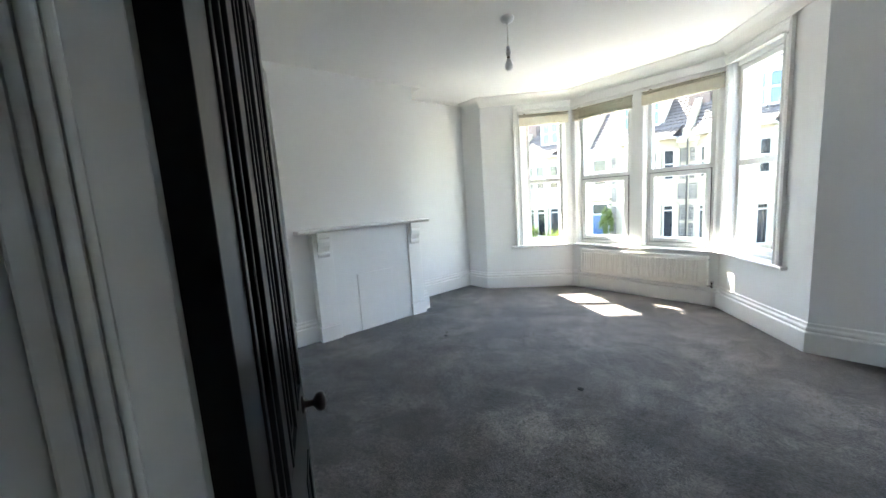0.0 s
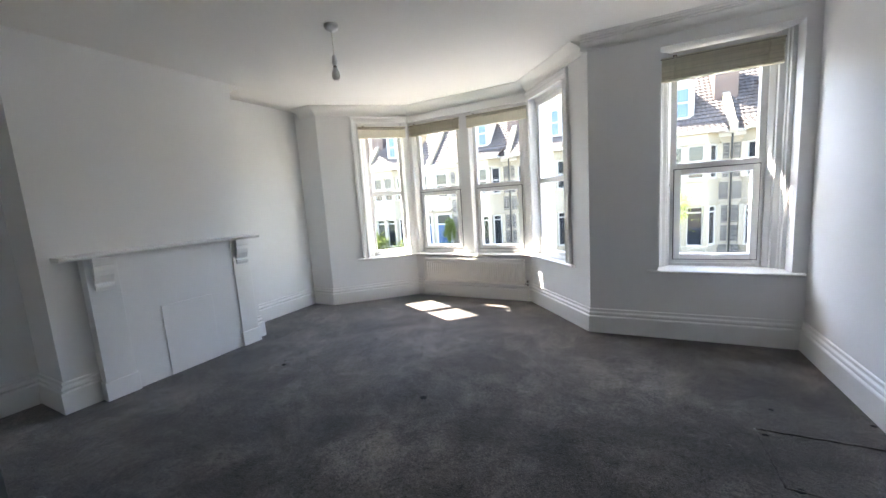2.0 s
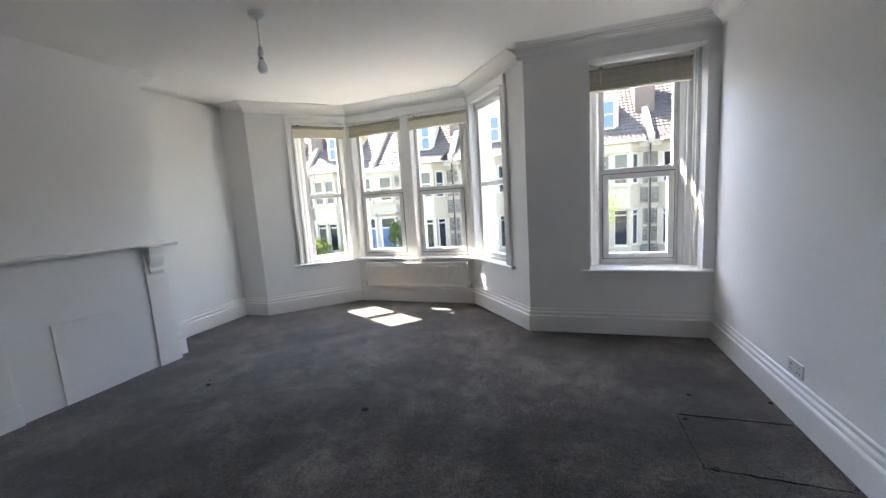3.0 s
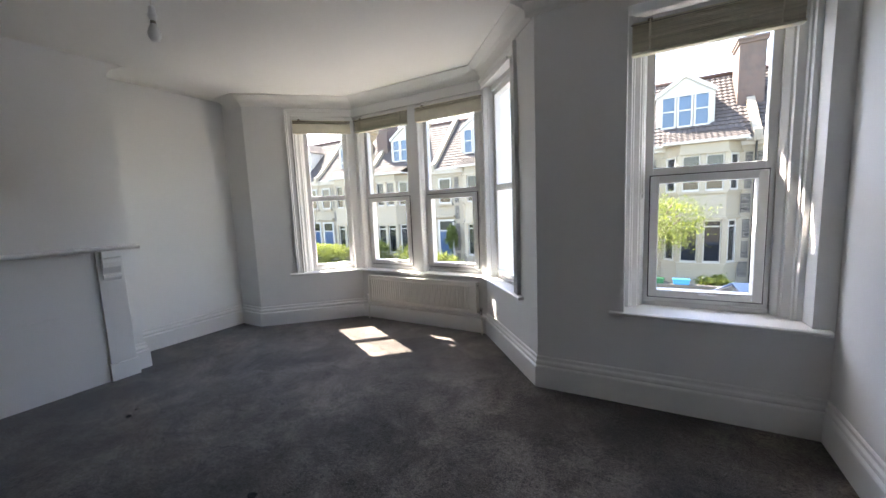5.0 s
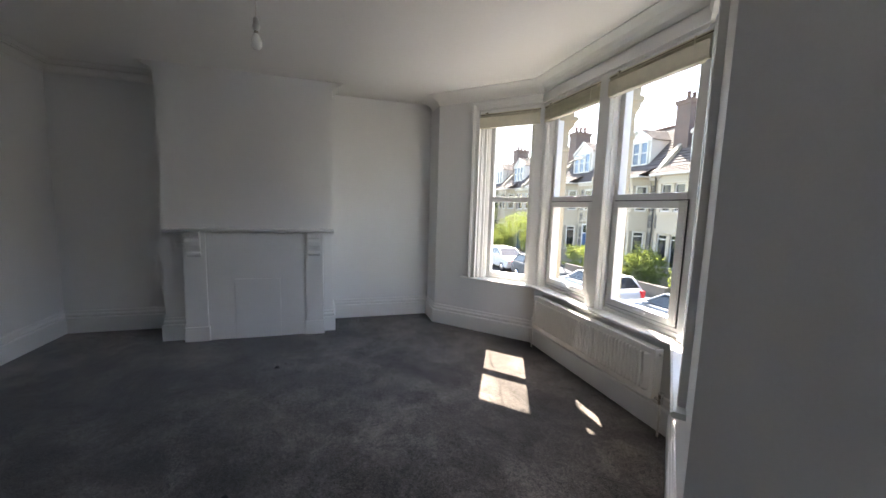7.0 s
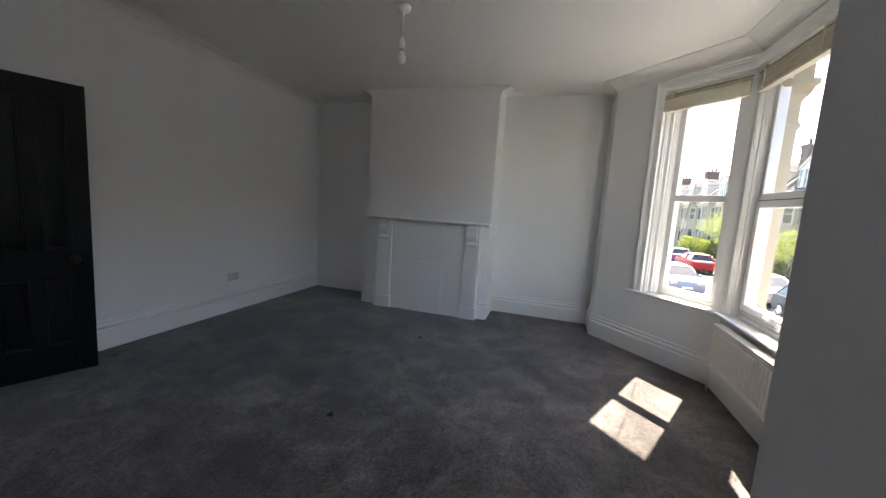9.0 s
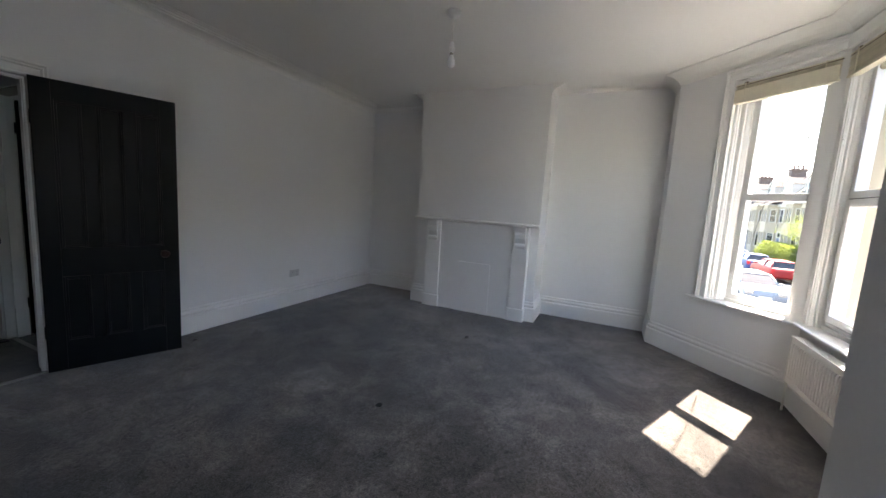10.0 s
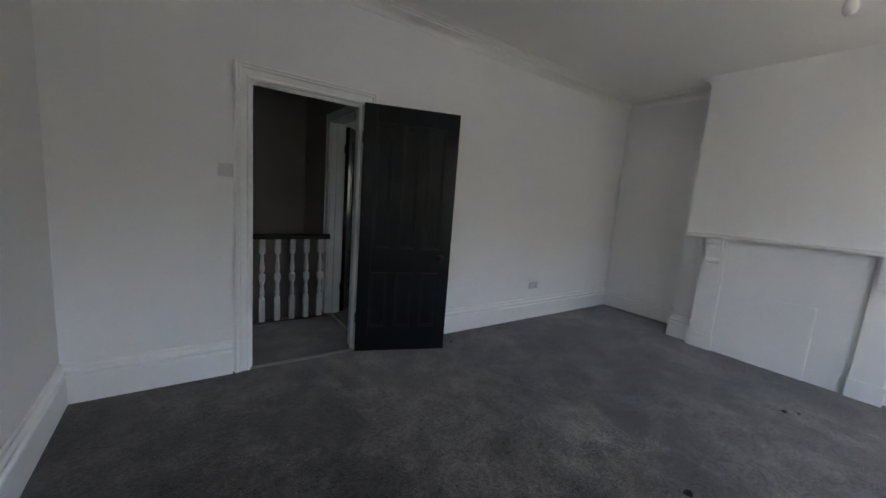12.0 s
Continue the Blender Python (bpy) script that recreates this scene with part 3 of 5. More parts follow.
banister = thing("banister", Matrix.Translation((0.46, LYB, 0)), "white turned baluster rail with a dark handrail on the landing", "banister")
part("handrail", sweep([(-0.032, 0.835), (0.032, 0.835), (0.036, 0.85), (0.03, 0.872), (0.012, 0.887), (-0.012, 0.887), (-0.03, 0.872), (-0.036, 0.85), (-0.032, 0.835)], [(1.7, 0), (-0.38, 0)]), HANDRAIL, banister, "dark stained moulded handrail")
part("base_rail", boxes((-0.38, 1.7, -0.04, 0.03, 0.0, 0.012), bevel=0.003), HANDRAIL, banister, "dark stained base rail")
BAL = [(0.018, 0.235), (0.024, 0.245), (0.022, 0.258), (0.012, 0.268), (0.021, 0.284), (0.023, 0.300), (0.019, 0.330), (0.013, 0.385), (0.021, 0.396), (0.021, 0.412), (0.026, 0.42), (0.026, 0.485), (0.021, 0.492), (0.012, 0.502), (0.022, 0.520), (0.024, 0.545), (0.019, 0.60), (0.012, 0.675), (0.021, 0.688), (0.017, 0.705)]
x = -0.290
while x < 1.6:
    b = lathe(BAL, 12)
    box(b, -0.025, 0.025, -0.025, 0.025, 0.008, 0.240, 0.002)
    box(b, -0.0255, 0.0255, -0.0255, 0.0255, 0.424, 0.482, 0.002)
    box(b, -0.025, 0.025, -0.025, 0.025, 0.700, 0.838, 0.002)
    part("baluster", b, GLOSS, banister, "", Matrix.Translation((x, 0, 0)))
    x += 0.138

# ---- fireplace ----
M_C = along((XC, YC1), (XC, YC0))
fire = thing("fireplace_surround", M_C, "white painted timber fireplace surround, boarded over", "fireplace")


def fs(y):
    return YC1 - y


part("mantel_shelf", sweep([(0, 1.160), (0.135, 1.160), (0.150, 1.166), (0.163, 1.176), (0.166, 1.186), (0.162, 1.194), (0, 1.196)], [(fs(4.49), 0), (fs(2.865), 0)]), GLOSS, fire, "thin white mantel shelf with rounded edge")
part("infill_board", boxes((fs(4.20), fs(3.205), 0, 0.085, 0.0, 1.160)), WALL, fire, "white painted board closing the hearth")
part("hatch_board", boxes((fs(3.925), fs(3.475), 0.085, 0.096, 0.0, 0.655), bevel=0.003), WALL, fire, "flush white access board with fine joints")
for y0, y1 in ((3.0, 3.23), (4.175, 4.385)):
    pil = part("pilaster", boxes((fs(y1) + 0.012, fs(y0) - 0.012, 0, 0.103, 0.155, 1.160), bevel=0.004), GLOSS, fire)
    part("plinth", boxes((fs(y1), fs(y0), 0, 0.118, 0.0, 0.155), bevel=0.005), GLOSS, pil, "", None)
    mid = (fs(y0) + fs(y1)) / 2
    cor = [(0.10, 1.160), (0.150, 1.160), (0.150, 1.105), (0.142, 1.098), (0.142, 1.085), (0.146, 1.06), (0.140, 1.02), (0.122, 0.985), (0.112, 0.965), (0.112, 0.955), (0.122, 0.945), (0.122, 0.925), (0.108, 0.905), (0.10, 0.895)]
    bm = prism(cor, -0.062, 0.062)
    bmesh.ops.rotate(bm, verts=bm.verts, matrix=Matrix.Rotation(radians(90), 3, "Z"))
    bmesh.ops.translate(bm, verts=bm.verts, vec=(mid, 0, 0))
    part("corbel", bm, GLOSS, pil, "scrolled white corbel under the shelf")

# ---- radiator ----
rad = thing("radiator", Matrix.Translation((-1.375, 6.59, 0)), "white ridged panel radiator under the bay windows", "radiator")
RW, RZ0, RZ1 = 0.762, 0.235, 0.585
front = bmesh.new()
pitch = 0.0333
n = int(2 * (RW - 0.03) / pitch)
prof = []
for i in range(n):
    x = -RW + 0.03 + i * pitch
    prof += [(x, 0.0), (x + 0.010, 0.0), (x + 0.015, 0.010), (x + 0.028, 0.010)]
prof.append((RW - 0.03, 0.0))
rows = []
for z, k in ((RZ0 + 0.012, 0), (RZ0 + 0.04, 0), (RZ0 + 0.055, 1), (RZ1 - 0.055, 1), (RZ1 - 0.04, 0), (RZ1 - 0.012, 0)):
    rows.append([front.verts.new((x, -0.075 - o * k, z)) for x, o in prof])
for a, b in zip(rows, rows[1:]):
    for j in range(len(prof) - 1):
        front.faces.new((a[j], a[j + 1], b[j + 1], b[j]))
bmesh.ops.recalc_face_normals(front, faces=front.faces)
box(front, -RW + 0.004, RW - 0.004, -0.074, -0.060, RZ0 + 0.006, RZ1 - 0.008, 0.005)
part("front_panel", front, RADIATOR, rad, "ridged enamel panel")
part("back_panel", boxes((-RW + 0.01, RW - 0.01, -0.020, -0.008, RZ0 + 0.01, RZ1 - 0.01), bevel=0.004), RADIATOR, rad)
for sx in (-1, 1):
    part("side_panel", boxes((sx * RW - 0.004, sx * RW + 0.004, -0.078, -0.008, RZ0 + 0.015, RZ1), bevel=0.003), RADIATOR, rad)
grille = boxes((-RW, RW, -0.078, -0.072, RZ1 - 0.012, RZ1), (-RW, RW, -0.014, -0.008, RZ1 - 0.012, RZ1), bevel=0.001)
x = -RW + 0.02
while x < RW - 0.02:
    box(grille, x, x + 0.012, -0.073, -0.013, RZ1 - 0.004, RZ1 - 0.001)
    x += 0.024
part("top_grille", grille, RADIATOR, rad, "slotted top grille")
for sx in (-1, 1):
    px = sx * (RW + 0.045)
    part("pipe", tube([(px, -0.045, 0.0), (px, -0.045, 0.26)], 0.0075), RADIATOR, rad, "white painted copper pipe")
    v = lathe([(0.011, 0.225), (0.015, 0.235), (0.015, 0.262), (0.011, 0.272), (0.017, 0.276), (0.018, 0.315 if sx < 0 else 0.300), (0.014, 0.325 if sx < 0 else 0.306)], 16, "z", (px, -0.045, 0))
    b2 = tube([(px, -0.045, 0.25), (sx * (RW + 0.002), -0.045, 0.25)], 0.010)
    part("valve", v, PLASTIC if sx < 0 else CHROME, rad, "radiator valve")
    part("valve_tail", b2, CHROME, rad)
part("bleed_valve", lathe([(0.008, 0.0), (0.008, 0.01), (0.004, 0.014)], 12, "x", (RW + 0.003, -0.045, RZ1 - 0.035)), CHROME, rad)


# ---- blinds ----
def blind(m, s0, s1, z0, z1, y, label, cords, packed=True):
    """A slatted blind drawn up under its head rail."""
    b = thing("venetian_blind", m, label, "window blind", "bay window blinds")
    part("head_rail", boxes((s0, s1, y, y + 0.035, z1 - 0.022, z1), bevel=0.003), GLOSS, b, "white head rail")
    rod = tube([(s0 - 0.004, y + 0.040, z1 - 0.036), (s1 + 0.004, y + 0.040, z1 - 0.036)], 0.004)
    part("valance_rod", rod, BLIND_DARK, b, "dark bronze valance rod")
    k = 0
    z = z0 + 0.020
    slat = boxes((s0 + 0.004, s1 - 0.004, 0, 0.050, 0, 0.0035))
    me = None
    while z < z1 - 0.026:
        if me is None:
            ob = part("slat", slat, BLIND, b, "", Matrix.Translation((0, y - 0.006, z)))
            me = ob.data
        else:
            ob = new("slat", me)
            ob.parent = b
            ob.matrix_local = Matrix.Translation((0.002 * math.sin(k * 2.3), y - 0.006 + 0.003 * math.sin(k * 1.7), z)) @ pose(0, 0, 0, 3 * math.sin(k), 0, 0)
        k += 1
        z += 0.0085
    if packed:
        part("valance", boxes((s0 + 0.002, s1 - 0.002, y + 0.0475, y + 0.0525, z0 + 0.014, z0 + 0.62 * (z1 - z0)), bevel=0.002), BLIND, b, "smooth cream valance strip")
    part("bottom_rail", boxes((s0, s1, y - 0.004, y + 0.048, z0, z0 + 0.016), bevel=0.004), BLIND, b, "cream bottom rail")
    for f in (0.12, 0.88):
        s = s0 + (s1 - s0) * f
        part("ladder_tape", boxes((s - 0.004, s + 0.004, y + 0.0475, y + 0.0535, z0, z1 - 0.022)), BLIND, b)
        if f > 0.5:
            part("clip", boxes((s - 0.014, s + 0.014, y + 0.034, y + 0.047, z1 - 0.030, z1 - 0.014), bevel=0.003), BLIND_DARK, b, "bronze clip")
    for s, drop in cords:
        c = part("pull_cord", tube([(s, y + 0.02, z1 - 0.03), (s + 0.004, y + 0.035, z0 - 0.1), (s, y + 0.03, z0 - drop)], 0.0014, 6), CORD, b)
        part("cord_pull", lathe([(0.003, 0.0), (0.007, -0.008), (0.0075, -0.03), (0.005, -0.036)], 12, "z", (s, y + 0.03, z0 - drop)), PLASTIC, c, "white plastic cord pull")
    return b


blind(M_L, 0.035, W1[1] + 0.005, 2.40, 2.585, -0.03, "cream slatted blind drawn up to the head of the bay window", [(0.10, 0.75), (0.16, 0.35)])
blind(M_F, 0.94, 1.765, 2.40, 2.585, -0.03, "cream slatted blind drawn up to the head of the bay window", [(1.70, 0.42)], False)
blind(M_F, 0.0, 0.83, 2.40, 2.585, -0.03, "cream slatted blind drawn up to the head of the bay window", [(0.77, 0.42)])
blind(M_FLAT, XR - 1.755, XR - 0.895, 2.355, 2.585, -0.17, "cream slatted blind drawn up in the deep window reveal", [(W5[1] - 0.10, 0.9)], False)

loop = part("blind_cord_loop", tube([(0.045 * math.cos(a * 0.45), 0.010 * math.sin(a), 0.050 * math.sin(a * 0.45)) for a in range(15)], 0.0022, 6), CORD, None, "", Matrix.Translation((-1.30, 6.565, 0.60)))
tagged(loop, "loop of white blind cord hanging over the sill edge", "cord")

# ---- pendant lamp ----
pend = thing("pendant_lamp", Matrix.Translation((-1.322, 4.052, 0)), "bare white bulb hanging on a cord from a ceiling rose", "ceiling lamp")
RZC = H - SAG
part("ceiling_rose", lathe([(0.052, RZC + 0.004), (0.052, RZC - 0.012), (0.046, RZC - 0.026), (0.030, RZC - 0.036), (0.010, RZC - 0.040), (0.006, RZC - 0.050)], 28), PLASTIC, pend)
part("cord", tube([(0, 0, RZC - 0.04), (0.001, 0, 2.64), (0, 0, 2.545)], 0.0035), CORD, pend)
part("lamp_holder", lathe([(0.007, 2.556), (0.015, 2.548), (0.017, 2.520), (0.0165, 2.512), (0.021, 2.510), (0.021, 2.498), (0.018, 2.495), (0.018, 2.478)], 20), PLASTIC, pend)
part("cap", lathe([(0.013, 2.480), (0.013, 2.462)], 16), BRASS, pend, "metal bulb cap")
part("bulb", lathe([(0.0135, 2.463), (0.016, 2.455), (0.026, 2.434), (0.0308, 2.412), (0.029, 2.393), (0.020, 2.378), (0.006, 2.372)], 24), BULB, pend, "frosted white glass bulb")


# ---- sockets and switch ----
def socket(m, label):
    s = thing("wall_socket", m, label, "socket", "double wall sockets")
    part("plate", boxes((-0.073, 0.073, 0, 0.010, -0.043, 0.043), bevel=0.003), SOCKET, s)
    for c in (-0.036, 0.036):
        part("rocker", boxes((c - 0.018 if c < 0 else c + 0.006, c - 0.006 if c < 0 else c + 0.018, 0.010, 0.0135, 0.008, 0.030), bevel=0.001), SOCKET, s)
        for hx, hz in ((0.0, 0.014), (-0.011, -0.018), (0.011, -0.018)):
            part("pin_hole", boxes((c + hx - 0.003, c + hx + 0.003, 0.009, 0.0108, hz - 0.004, hz + 0.004)), HOLE, s)
    return s


socket(along((-2.085, YD), (0, YD), 0.40), "white double plug socket above the skirting by the door")
socket(along((XR, 4.458), (XR, 5), 0.308), "white double plug socket above the skirting")
sw = thing("light_switch", along((1.092, YD), (2, YD), 1.43), "white single light switch beside the door", "light switch")
part("plate", boxes((-0.043, 0.043, 0, 0.009, -0.043, 0.043), bevel=0.003), SOCKET, sw)
part("rocker", boxes((-0.006, 0.006, 0.009, 0.014, -0.012, 0.012), bevel=0.002), SOCKET, sw)
hook = thing("curtain_hook", M_R @ Matrix.Translation((W4[0] - 0.05, 0.03, 2.58)), "small white curtain hook on the window architrave", "hook")
part("hook_base", lathe([(0.016, 0.0), (0.016, 0.004), (0.006, 0.006), (0.005, 0.03), (0.011, 0.034), (0.011, 0.042), (0.004, 0.045)], 16, "y"), PLASTIC, hook)

# ---- marks in the carpet ----
for k, (x, y, r) in enumerate(((-0.705, 3.955, 0.022), (-2.25, 3.992, 0.020), (-2.31, 4.06, 0.010), (1.428, 4.605, 0.011), (1.325, 4.300, 0.012), (1.341, 3.873, 0.018), (1.875, 4.60, 0.011), (-0.74, 1.90, 0.014), (-2.37, 1.905, 0.012))):
    d = lathe([(r * 1.25, 0.0), (r * 1.1, 0.004), (r * 0.7, 0.0035), (r * 0.55, 0.001)], 14)
    for v in d.verts:
        v.co.x *= 1.0 + 0.5 * noise.noise(v.co * 60 + Vector((k, 0, 0)))
        v.co.y *= 0.7 + 0.4 * noise.noise(v.co * 45 + Vector((0, k, 0)))
    ob = part("carpet_hole", d, HOLE, None, "", Matrix.Translation((x, y, 0.0)))
    tagged(ob, "small dark hole worn in the grey carpet", "carpet hole", "holes in the carpet")
hatch = thing("carpet_hatch", None, "square hatch cut into the grey carpet by the wall", "carpet hatch")
for x0, y0, x1, y1, w in ((1.288, 4.345, 1.885, 4.360, 0.0067), (1.288, 4.345, 1.290, 3.87, 0.0058), (1.290, 3.87, 1.88, 3.85, 0.0055), (1.885, 4.360, 1.88, 3.85, 0.004)):
    n = 14
    lip, gap = [], []
    for i in range(n + 1):
        f = i / n
        wob = 0.003 * math.sin(i * 2.1 + x0 * 9)
        px, py = x0 + (x1 - x0) * f, y0 + (y1 - y0) * f + (wob if abs(x1 - x0) > 0.2 else 0)
        px += wob if abs(x1 - x0) < 0.2 else 0
        lip.append((px, py, 0.001))
        gap.append((px + (0.012 if abs(x1 - x0) < 0.2 else 0), py + (0 if abs(x1 - x0) < 0.2 else 0.010), -0.001))
    part("seam_lip", tube(lip, w, 6), CARPET, hatch)
    if w > 0.0065:
        part("seam_gap", tube(gap, w * 0.28, 6), HOLE, hatch, "dark open joint")


# ---- outdoors: materials ----
def coursed_material(name, dark, light, mortar, width, height, joint):
    m = material(name, light, 0.9, spread=0.25, grain=14, bump=0.4, distance=0.02)
    t = m.node_tree
    b = t.nodes["Principled BSDF"]
    br, tc, mp = t.nodes.new("ShaderNodeTexBrick"), t.nodes.new("ShaderNodeTexCoord"), t.nodes.new("ShaderNodeMapping")
    mp.inputs["Rotation"].default_value = (radians(90), 0, 0)
    br.inputs["Color1"].default_value, br.inputs["Color2"].default_value, br.inputs["Mortar"].default_value = (*dark, 1), (*light, 1), (*mortar, 1)
    br.inputs["Scale"].default_value, br.inputs["Mortar Size"].default_value, br.inputs["Brick Width"].default_value, br.inputs["Row Height"].default_value = 1.0, joint, width, height
    t.links.new(tc.outputs["Object"], mp.inputs[0])
    t.links.new(mp.outputs[0], br.inputs["Vector"])
    t.links.new(br.outputs["Color"], b.inputs["Base Color"])
    return m


STONE = coursed_material("grey_rubble_stone", (0.055, 0.05, 0.046), (0.13, 0.115, 0.10), (0.24, 0.22, 0.19), 0.34, 0.15, 0.012)
CREAM = material("cream_painted_stone", (0.30, 0.26, 0.20), 0.8, spread=0.08, grain=6, bump=0.2, distance=0.006, random_tint=0.08)
WALLSTONE = material("weathered_garden_wall", (0.12, 0.108, 0.09), 0.9, spread=0.25, grain=12, bump=0.4, distance=0.01)
TILE = material("brown_clay_tile", (0.055, 0.0445, 0.041), 0.85, spread=0.35, grain=9, bump=0.3, distance=0.01, stain=0.8, random_tint=0.2)
RIDGE = material("red_ridge_tile", (0.10, 0.06, 0.05), 0.85, spread=0.2, grain=8)
BRICK = coursed_material("weathered_chimney_brick", (0.060, 0.038, 0.034), (0.135, 0.078, 0.062), (0.17, 0.15, 0.13), 0.23, 0.075, 0.008)
TRIMW = material("white_exterior_paint", (0.43, 0.41, 0.38), 0.55, spread=0.04, grain=10)
# black of pipes and cables, also of the sheets that paint indoor shade
PIPE_AND_SHADE = material("black_pipe_and_room_shade", (0.03, 0.03, 0.032), 0.5)
# dormer panes: the blue sky reflection is put into the base colour
SKY_PAINTED_GLASS = material("glass_with_painted_sky_blue", (0.05, 0.085, 0.14), 0.05, spread=0.4, grain=2, bump=0.0, random_tint=0.4)
DARKGLASS = material("dark_window_glass", (0.016, 0.018, 0.022), 0.06, spread=0.3, grain=2, bump=0.0, random_tint=0.4)
DOORBLUE = material("blue_front_door", (0.015, 0.055, 0.13), 0.4)
DOORPINK = material("magenta_front_door", (0.38, 0.02, 0.12), 0.4)
ASPHALT = material("asphalt", (0.055, 0.055, 0.057), 0.9, spread=0.25, grain=40, bump=0.4, distance=0.004, stain=0.6)
PAVING = material("pavement_slab", (0.20, 0.19, 0.18), 0.9, spread=0.15, grain=12, bump=0.3)
SOIL = material("garden_ground", (0.09, 0.085, 0.07), 0.95, spread=0.3, grain=8)
GRASS = material("far_ground", (0.07, 0.09, 0.04), 0.95, spread=0.3, grain=3)
LEAF = material("fresh_leaves", (0.12, 0.15, 0.034), 0.6, spread=0.35, grain=3, bump=0.0)
LEAF2 = material("hedge_leaves", (0.07, 0.10, 0.02), 0.65, spread=0.35, grain=3, bump=0.0)
for leaf in (LEAF, LEAF2):
    lt = leaf.node_tree
    tl, mx = lt.nodes.new("ShaderNodeBsdfTranslucent"), lt.nodes.new("ShaderNodeMixShader")
    tl.inputs[0].default_value = (0.22, 0.26, 0.05, 1)
    mx.inputs[0].default_value = 0.45
    lt.links.new(lt.nodes["Principled BSDF"].outputs[0], mx.inputs[1])
    lt.links.new(tl.outputs[0], mx.inputs[2])
    lt.links.new(mx.outputs[0], lt.nodes["Material Output"].inputs[0])
BARK = material("bark", (0.09, 0.065, 0.045), 0.9, spread=0.3, grain=20, bump=0.5)
RUBBER = material("tyre_rubber", (0.02, 0.02, 0.02), 0.85)
PINKWRAP = material("red_knitted_wrap", (0.55, 0.03, 0.03), 0.9, spread=0.3, grain=25)
YELLOWWRAP = material("yellow_knitted_wrap", (0.65, 0.40, 0.03), 0.9, spread=0.3, grain=25)
GREENBOX = material("green_recycling_box", (0.01, 0.10, 0.04), 0.5)
BLUEBOX = material("blue_recycling_bag", (0.05, 0.30, 0.55), 0.6)

# ---- outdoors: street ----
RZ, PZ, GZ = -2.60, -2.48, -2.32
structure("ground", boxes((-500, 500, -400, 700, -3.2, -2.9)), GRASS, "wide ground stretching to the horizon", "ground")
structure("road", boxes((-160, 120, 10.3, 17.2, -2.9, RZ)), ASPHALT, "grey asphalt residential road", "road")
structure("pavement_near", boxes((-160, 120, 8.6, 10.18, -2.9, PZ), bevel=0.02), PAVING, "paved footway below the window", "pavement")
structure("pavement_far", boxes((-160, 120, 17.32, 19.1, -2.9, PZ), bevel=0.02), PAVING, "paved footway across the road", "pavement")
structure("kerb_near", boxes((-160, 120, 10.18, 10.30, -2.9, PZ + 0.004), bevel=0.02), BATH, "stone kerb", "kerb")
structure("kerb_far", boxes((-160, 120, 17.20, 17.32, -2.9, PZ + 0.004), bevel=0.02), BATH, "stone kerb", "kerb")
structure("ground_far_gardens", boxes((-160, 120, 19.1, 22.3, -2.9, GZ)), SOIL, "raised front gardens of the terrace", "front garden")
structure("ground_near_garden", boxes((-160, 120, 7.0, 8.6, -2.9, PZ - 0.05)), SOIL, "front garden below the bay", "front garden")

# our own house outside
own = thing("house_front", None, "cream stone front of the house itself, outside the bay", "house")
lo = bmesh.new()
box(lo, -6.0, 6.0, YW + 0.0, YW + 0.40, -2.9, -0.16)
part("lower_wall", lo, CREAM, own)
bay = bmesh.new()
poly = [(0.62, YW + 0.4), (-0.40, YB + 0.42), (-2.45, YB + 0.42), (-3.60, YW + 0.4)]
va = [bay.verts.new((x, y, -2.9)) for x, y in poly]
vb = [bay.verts.new((x, y, -0.16)) for x, y in poly]
bay.faces.new(va)
bay.faces.new(vb[::-1])
for i in range(4):
    bay.faces.new((va[i], va[(i + 1) % 4], vb[(i + 1) % 4], vb[i]))
bmesh.ops.recalc_face_normals(bay, faces=bay.faces)
part("lower_bay", bay, CREAM, own)
# added out of view: overhang depth is set to block high sun at the windows
shading_eaves = sweep([(-0.64, 2.98), (-0.10, 2.98), (-0.10, 3.20), (-0.60, 3.16), (-0.66, 3.10), (-0.64, 2.98)], [BR, FR, FL, BL, (XL - 3, YW)])
sweep([(-0.72, 2.98), (-0.10, 2.98), (-0.10, 3.20), (-0.68, 3.16), (-0.74, 3.10), (-0.72, 2.98)], [(XR + 4, YW), BR], into=shading_eaves)
part("shading_eaves", shading_eaves, TRIMW, own, "unseen eaves added to shade the windows from the sun")
part("upper_slab", boxes((XL - 3, XR + 4, YD - 2.2, YW + 0.3, 3.10, 3.25), (-3.2, 0.2, YW + 0.3, YB + 0.1, 3.10, 3.22)), CREAM, own)
COL = [(0.085, 0.62), (0.085, 0.72), (0.07, 0.76), (0.07, 2.10), (0.088, 2.12), (0.088, 2.15), (0.072, 2.17), (0.072, 2.30), (0.085, 2.33), (0.12, 2.36), (0.135, 2.40), (0.165, 2.42), (0.165, 2.46), (0.12, 2.47), (0.12, 2.98)]
for x, y, k in ((-2.272, YB + 0.20, 0.95), (-1.45, YB + 0.30, 0.60)):
    col = part("stone_column", lathe(COL, 4, "z"), BATH, own, "stone mullion with a carved capital", Matrix.Translation((x, y, 0)) @ pose(0, 0, 0, 0, 0, 45) @ Matrix.Diagonal((k, k, 1, 1)))
    for f in col.data.polygons:
        f.use_smooth = False
wire = tube([(M_L @ Vector(p)) for p in ((0.40, -0.27, 2.55), (0.47, -0.27, 1.95), (0.585, -0.27, 1.25))], 0.0028, 6)
tagged(part("outdoor_cable", wire, PIPE_AND_SHADE, None), "thin black cable hanging outside the bay window", "cable")


